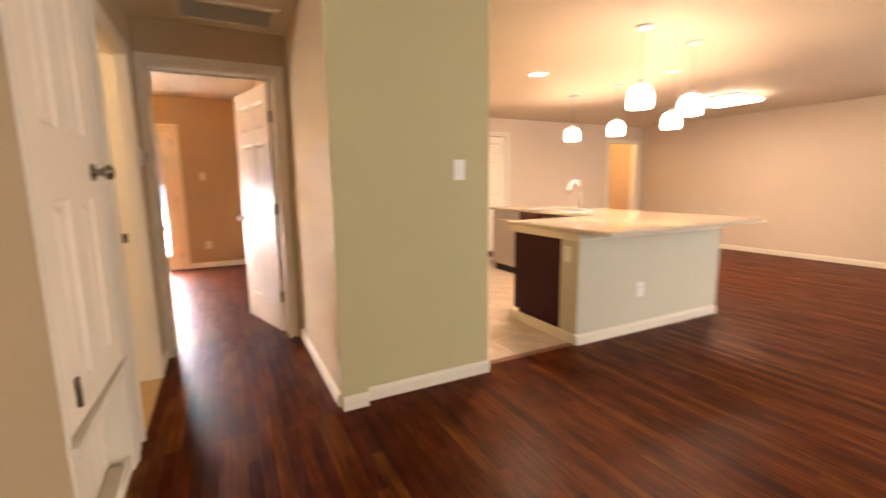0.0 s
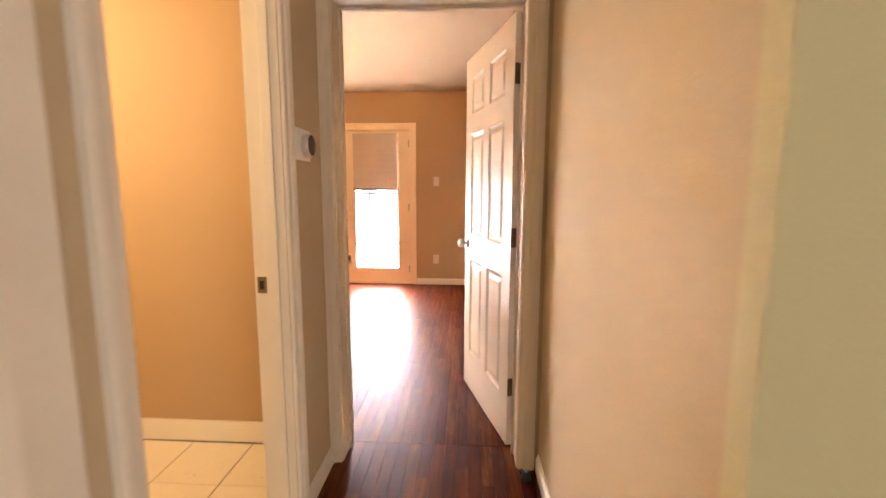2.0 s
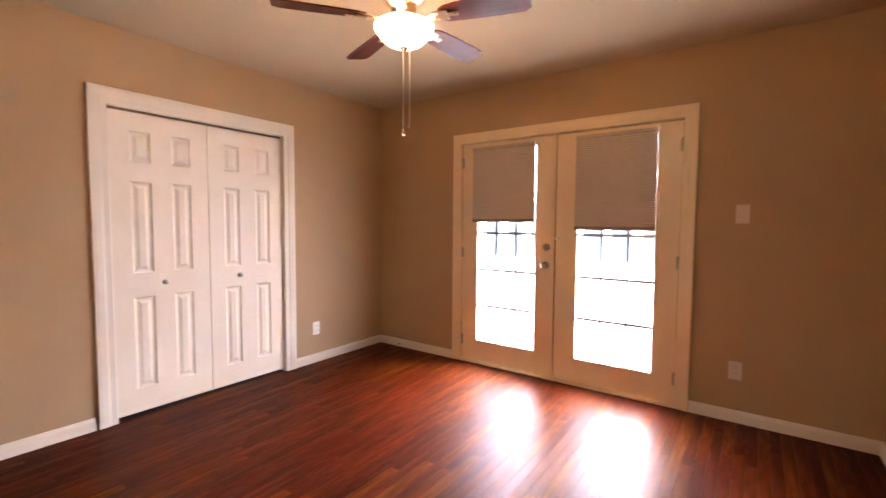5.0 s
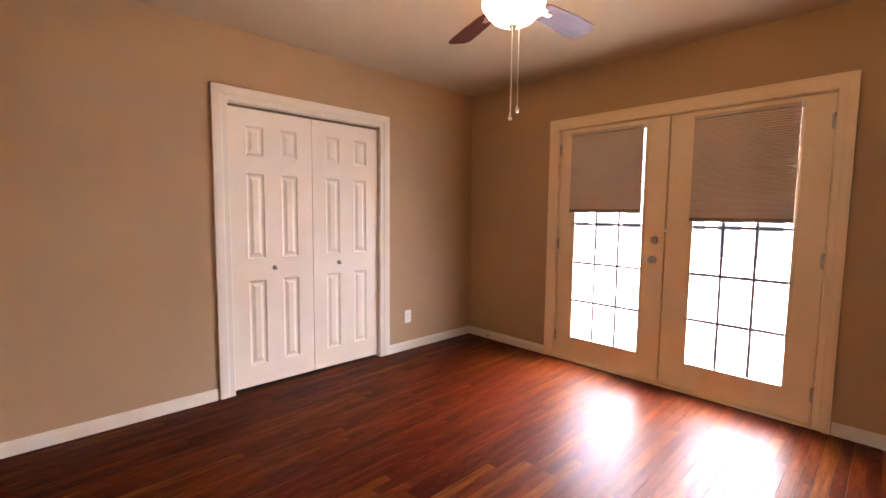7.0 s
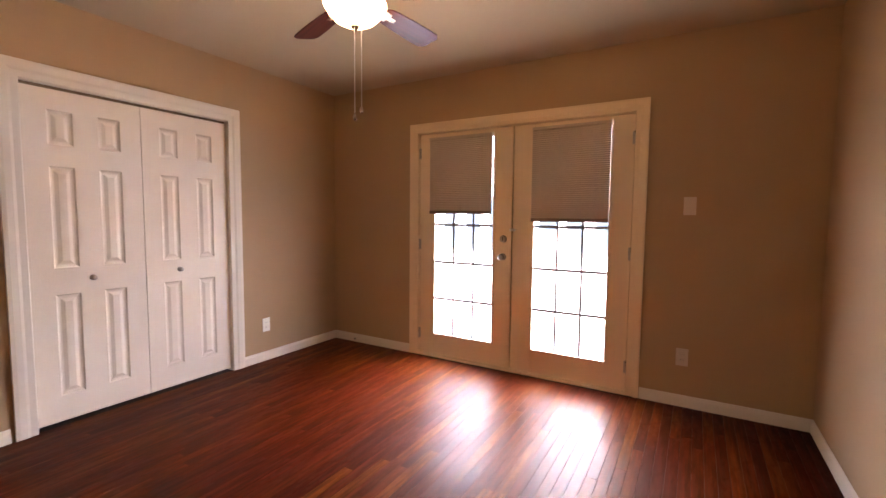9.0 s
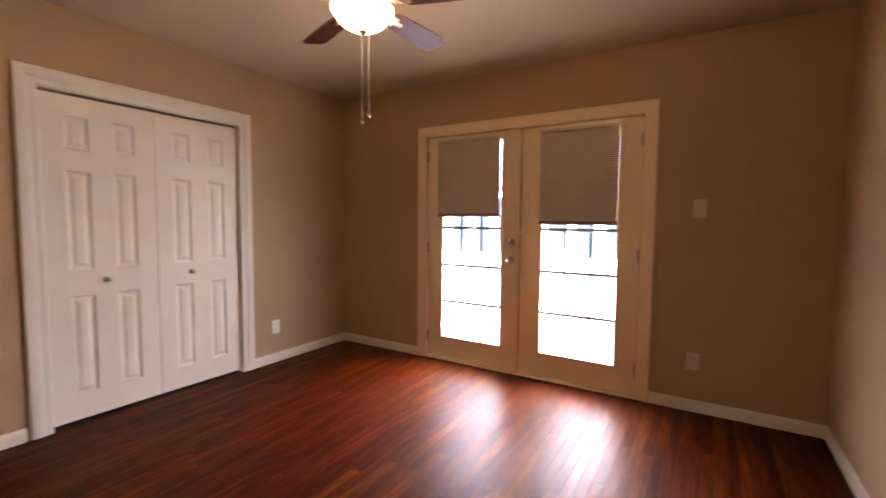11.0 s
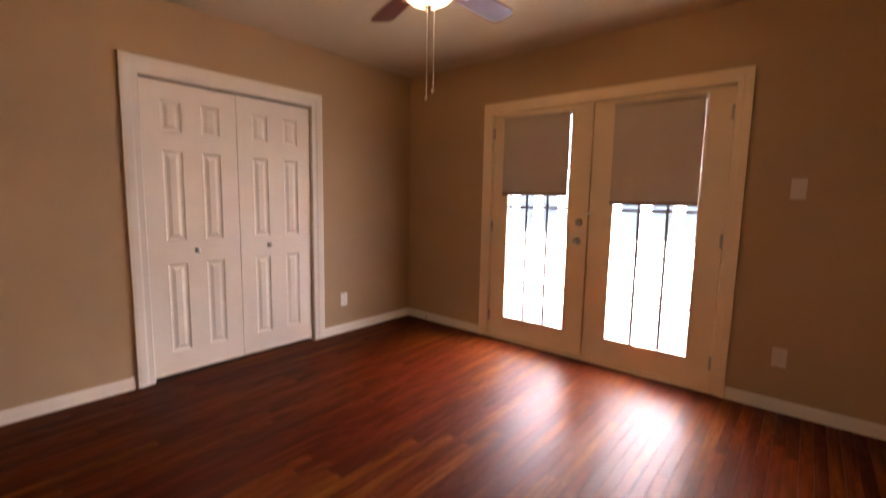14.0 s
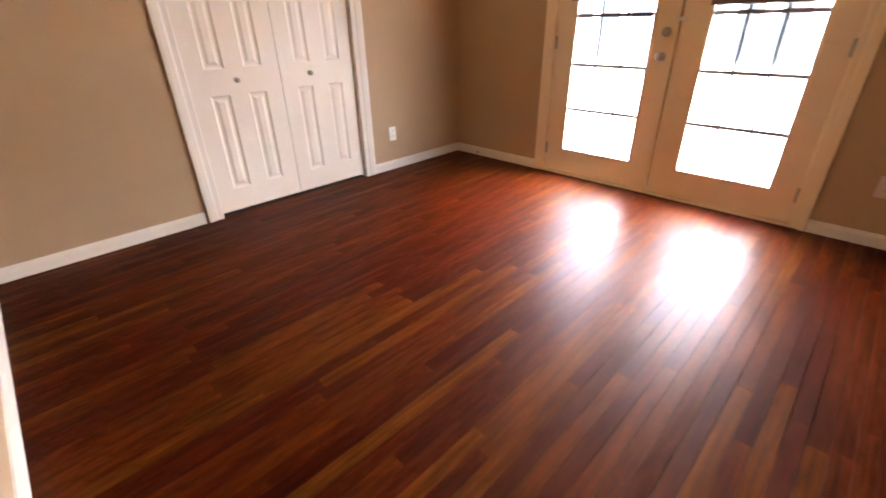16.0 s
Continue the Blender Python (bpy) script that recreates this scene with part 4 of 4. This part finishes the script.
part("rim", boxes((-0.22, -0.38, 0, 0.22, -0.35, 0.006), (-0.22, 0.35, 0, 0.22, 0.38, 0.006), (-0.22, -0.35, 0, -0.19, 0.35, 0.006), (0.19, -0.35, 0, 0.22, 0.35, 0.006), bevel=0.002), M_STEEL, sk)
part("basin", boxes((-0.19, -0.35, 0.0005, 0.19, 0.35, 0.002)), M_STEEL, sk)
fc = thing("kitchen_faucet", pose(7.47, -3.38, 0.892), "tall chrome gooseneck kitchen faucet", "faucet")
part("base", lathe([(0, 0.05), (0.018, 0.05), (0.022, 0.045), (0.026, 0.01), (0.030, 0), (0, 0)], 24), M_CHROME, fc, smooth=True)
arc = [(0, 0, 0.04), (0, 0, 0.26)] + [(-0.095 + 0.095 * math.cos(a), 0, 0.26 + 0.095 * math.sin(a)) for a in [math.pi * i / 12 * 0.86 for i in range(1, 13)]]
part("neck", tube(arc, 0.013, 14), M_CHROME, fc, smooth=True)
part("spray_head", tube([arc[-1], (arc[-1][0] - 0.012, 0, arc[-1][2] - 0.05), (arc[-1][0] - 0.03, 0, arc[-1][2] - 0.11)], 0.018, 14), M_CHROME, fc, smooth=True)
part("lever", boxes((0.015, -0.008, 0.030, 0.10, 0.008, 0.044), bevel=0.004), M_CHROME, fc)
wall_plate(pose(6.45, -5.12, 0.355), "white outlet on the low peninsula wall", "outlet")
wall_plate(pose(5.77, -5.0, 0.69, 0, 0, -90), "white outlet on the peninsula end", "outlet")


def pendant(x, y, label="lit white opal glass pendant lamp"):
    t = thing("pendant_lamp", pose(x, y, LOW), label, "pendant lamp", "pendants over the peninsula")
    part("canopy", lathe([(0, 0), (0.062, 0), (0.062, -0.008), (0.050, -0.022), (0, -0.024)], 28), M_STEEL, t, smooth=True)
    part("cord", tube([(0, 0, -0.02), (0, 0, -0.385)], 0.0025, 6), M_LEAD, t)
    part("socket", lathe([(0, -0.365), (0.016, -0.367), (0.020, -0.385), (0.024, -0.412), (0, -0.412)], 20), M_STEEL, t, smooth=True)
    o = [(0.022, -0.405), (0.048, -0.414), (0.068, -0.436), (0.082, -0.476), (0.086, -0.525), (0.080, -0.572), (0.076, -0.574)]
    i = [(0.081, -0.525), (0.077, -0.478), (0.063, -0.441), (0.046, -0.420), (0.022, -0.411), (0.022, -0.405)]
    part("shade", lathe(o + i, 32), M_PENDANT, t, "glowing opal glass dome", smooth=True)
    return t


p0 = pendant(6.27, -5.17)
for x, y in ((6.96, -5.10), (7.66, -4.43), (7.66, -3.72), (7.64, -3.02)):
    copy_thing(p0, pose(x, y, LOW))
rl = thing("recessed_light", pose(6.46, -3.75, LOW), "lit round recessed ceiling downlight", "downlight")
part("trim_ring", lathe([(0.075, -0.001), (0.096, -0.001), (0.098, -0.006), (0.078, -0.010), (0.075, -0.001)], 36), M_TRIM, rl, smooth=True)
part("lens", lathe([(0, -0.004), (0.078, -0.004), (0.078, -0.002), (0, -0.002)], 36), M_DOWN, rl)
fx = thing("ceiling_light", pose(9.7, -3.75, LOW), "lit flush square ceiling light by the far wall", "ceiling light")
part("frame", boxes((-0.32, -0.32, -0.03, 0.32, 0.32, 0.0), bevel=0.006), M_TRIM, fx)
part("diffuser", boxes((-0.30, -0.30, -0.07, 0.30, 0.30, -0.029), bevel=0.02), M_DOWN, fx, "glowing white diffuser")

kd_case = casing_set("trim_kitchen_door", pose(7.22, -1.0, 0), 0.78, 2.03, 0.07, "white casing round the kitchen door")
kd = thing("door_6", pose(7.223, -0.99, 0.012), "closed white six-panel kitchen door", "door", kind="structure")
panel_door(kd, 0.774, 2.01, SIX, 0.035, False)
knob(kd, pose(0.07, 0, 0.93))
kw_case = casing_set("trim_kitchen_doorway", pose(10.55, -1.0, 0), 0.80, 2.0, 0.07, "white casing round the far doorway")
jamb_set(kw_case, 0.80, 2.0, 0.12)
baseboard(8.09, -1.0, 10.48, -1.0)
baseboard(11.5, -1.0, 11.5, -11.4)
structure("wall_back_room", boxes((10.0, 0.9, 0, 12.2, 1.0, LOW), (10.0, -0.88, 0, 10.1, 0.9, LOW), (12.1, -0.88, 0, 12.2, 0.9, LOW), (10.0, -0.88, LOW, 12.2, 1.0, LOW + 0.1), (10.0, -0.88, -0.1, 12.2, 1.0, -0.001)), M_WALL, "warm lit walls of the room beyond the kitchen")
structure("wall_kitchen_store", boxes((7.0, -0.80, 0, 8.2, -0.7, LOW)), M_WALL, "plain wall behind the kitchen door")

# ---- outside ----
nh = thing("neighbour_house", pose(-2, 11.0, -0.12), "white neighbouring house with tall blue-grey windows", "house")
part("wall", boxes((-10, 0, 0, 16, 0.3, 3.2)), M_SIDING, nh)
part("roof", boxes((-10.5, -0.5, 3.2, 16.5, 5.0, 3.45), bevel=0.03), M_ROOF, nh)
for i in range(26):
    x = -9.5 + i * 0.92
    wd = part("window", boxes((x, -0.05, 0.16, x + 0.68, 0.01, 0.22), (x, -0.05, 2.2, x + 0.68, 0.01, 2.26), (x, -0.05, 0.22, x + 0.05, 0.01, 2.2), (x + 0.63, -0.05, 0.22, x + 0.68, 0.01, 2.2)), M_FENCE, nh)
    part("pane", boxes((x + 0.05, -0.046, 0.22, x + 0.63, 0.005, 2.2)), M_BLUEGLASS, wd)

# ---- floors ----
def plank_mesh():
    """One strip, 1 m long and 57 mm wide, with eased upper edges."""
    bm = bmesh.new()
    w, c = 0.0560, 0.0002
    low = [bm.verts.new(p) for p in ((0, 0, -0.016), (w, 0, -0.016), (w, 1, -0.016), (0, 1, -0.016))]
    mid = [bm.verts.new(p) for p in ((0, 0, -c), (w, 0, -c), (w, 1, -c), (0, 1, -c))]
    top = [bm.verts.new(p) for p in ((c, 0.0005, 0), (w - c, 0.0005, 0), (w - c, 0.9988, 0), (c, 0.9988, 0))]
    for a, b in ((low, mid), (mid, top)):
        for k in range(4):
            j = (k + 1) % 4
            bm.faces.new((a[k], a[j], b[j], b[k]))
    bm.faces.new(top)
    return bm


plank_me = mesh_from(plank_mesh(), "board", M_WOODFLOOR)
rng = random.Random(7)


def strips(x0, x1, y0, y1, avg):
    """Rows of boards along y: (x, y, length)."""
    n = int((x1 - x0) / 0.057) + 1
    for i in range(n):
        y = y0
        first = True
        while y < y1 - 0.01:
            ln = rng.uniform(0.45, 1.0) * avg * 1.38
            if first:
                ln *= rng.uniform(0.3, 1.0)
                first = False
            if y1 - (y + ln) < 0.18:
                ln = y1 - y
            yield x0 + i * 0.057, y, ln
            y += ln


fl_bed = thing("floor_bedroom", pose(0, 0, 0), "glossy reddish-brown strip wood floor in the bedroom", "wood floor", kind="structure")
for x, y, ln in strips(-0.01, XR - 0.03, -3.72, 0.004, 1.05):
    ob = part("board", plank_me, None, fl_bed, m=pose(x, y, rng.uniform(-0.0006, 0.0), 0, rng.uniform(-0.35, 0.35), 0) @ Matrix.Diagonal((1, ln, 1, 1)))


def joined_strips(name, areas, label):
    verts, faces = [], []
    w, c = 0.0560, 0.0002
    for area in areas:
        for x, y, ln in strips(*area):
            b = len(verts)
            z = rng.uniform(-0.0004, 0.0)
            verts += [(x, y, -0.016), (x + w, y, -0.016), (x + w, y + ln, -0.016), (x, y + ln, -0.016),
                      (x, y, z - c), (x + w, y, z - c), (x + w, y + ln, z - c), (x, y + ln, z - c),
                      (x + c, y + 0.0005, z), (x + w - c, y + 0.0005, z), (x + w - c, y + ln - 0.0005, z), (x + c, y + ln - 0.0005, z)]
            for r in (0, 4):
                for k in range(4):
                    j = (k + 1) % 4
                    faces.append((b + r + k, b + r + j, b + r + 4 + j, b + r + 4 + k))
            faces.append((b + 8, b + 9, b + 10, b + 11))
    me = bpy.data.meshes.new(name)
    me.from_pydata(verts, [], faces)
    me.materials.append(M_WOODFLOOR)
    return tagged(new(name, me), label, "wood floor", "", "stuff")


joined_strips("floor_boards_living", [(3.012, 3.97, -5.24, -3.722, 1.05), (3.0, 11.5, -11.4, -5.24, 1.3), (7.4, 11.5, -5.24, -1.0, 1.3), (3.97, 7.4, -5.24, -5.10, 1.3)], "glossy reddish-brown strip wood floor in hall and living room")


def tile_mesh(s):
    bm = boxes((0.002, 0.002, -0.012, s - 0.002, s - 0.002, 0.0))
    bmesh.ops.bevel(bm, geom=[e for e in bm.edges if e.verts[0].co.z > -0.001 and e.verts[1].co.z > -0.001], offset=0.0015, segments=1, affect='EDGES')
    return bm


kt_me = mesh_from(tile_mesh(0.33), "tile", M_TILE)
kt = thing("floor_kitchen", pose(0, 0, 0), "beige square ceramic tile floor in the kitchen", "tile floor", kind="structure")
part("grout", boxes((4.93, -5.06, -0.014, 7.4, -1.0, -0.003)), M_GROUT, kt)
for i in range(8):
    for j in range(13):
        part("tile", kt_me, None, kt, m=pose(4.93 + i * 0.33 if i < 7 else 7.08, -5.055 + j * 0.33 if j < 12 else -1.35, 0))
structure("threshold_kitchen", boxes((4.93, -5.105, -0.014, 5.77, -5.058, 0.006), bevel=0.003), M_OAK_RED, "reddish wooden strip between tile and boards")
bt_me = mesh_from(tile_mesh(0.305), "tile", M_BATHTILE)
bt = thing("floor_bathroom", pose(0, 0, 0), "cream square tile floor in the bathroom", "tile floor", kind="structure")
part("grout", boxes((1.1, -5.0, -0.014, 2.87, -3.765, -0.003)), M_GROUT, bt)
for i in range(5):
    for j in range(4):
        part("tile", bt_me, None, bt, m=pose(2.565 - i * 0.305, -4.075 - j * 0.305, 0))
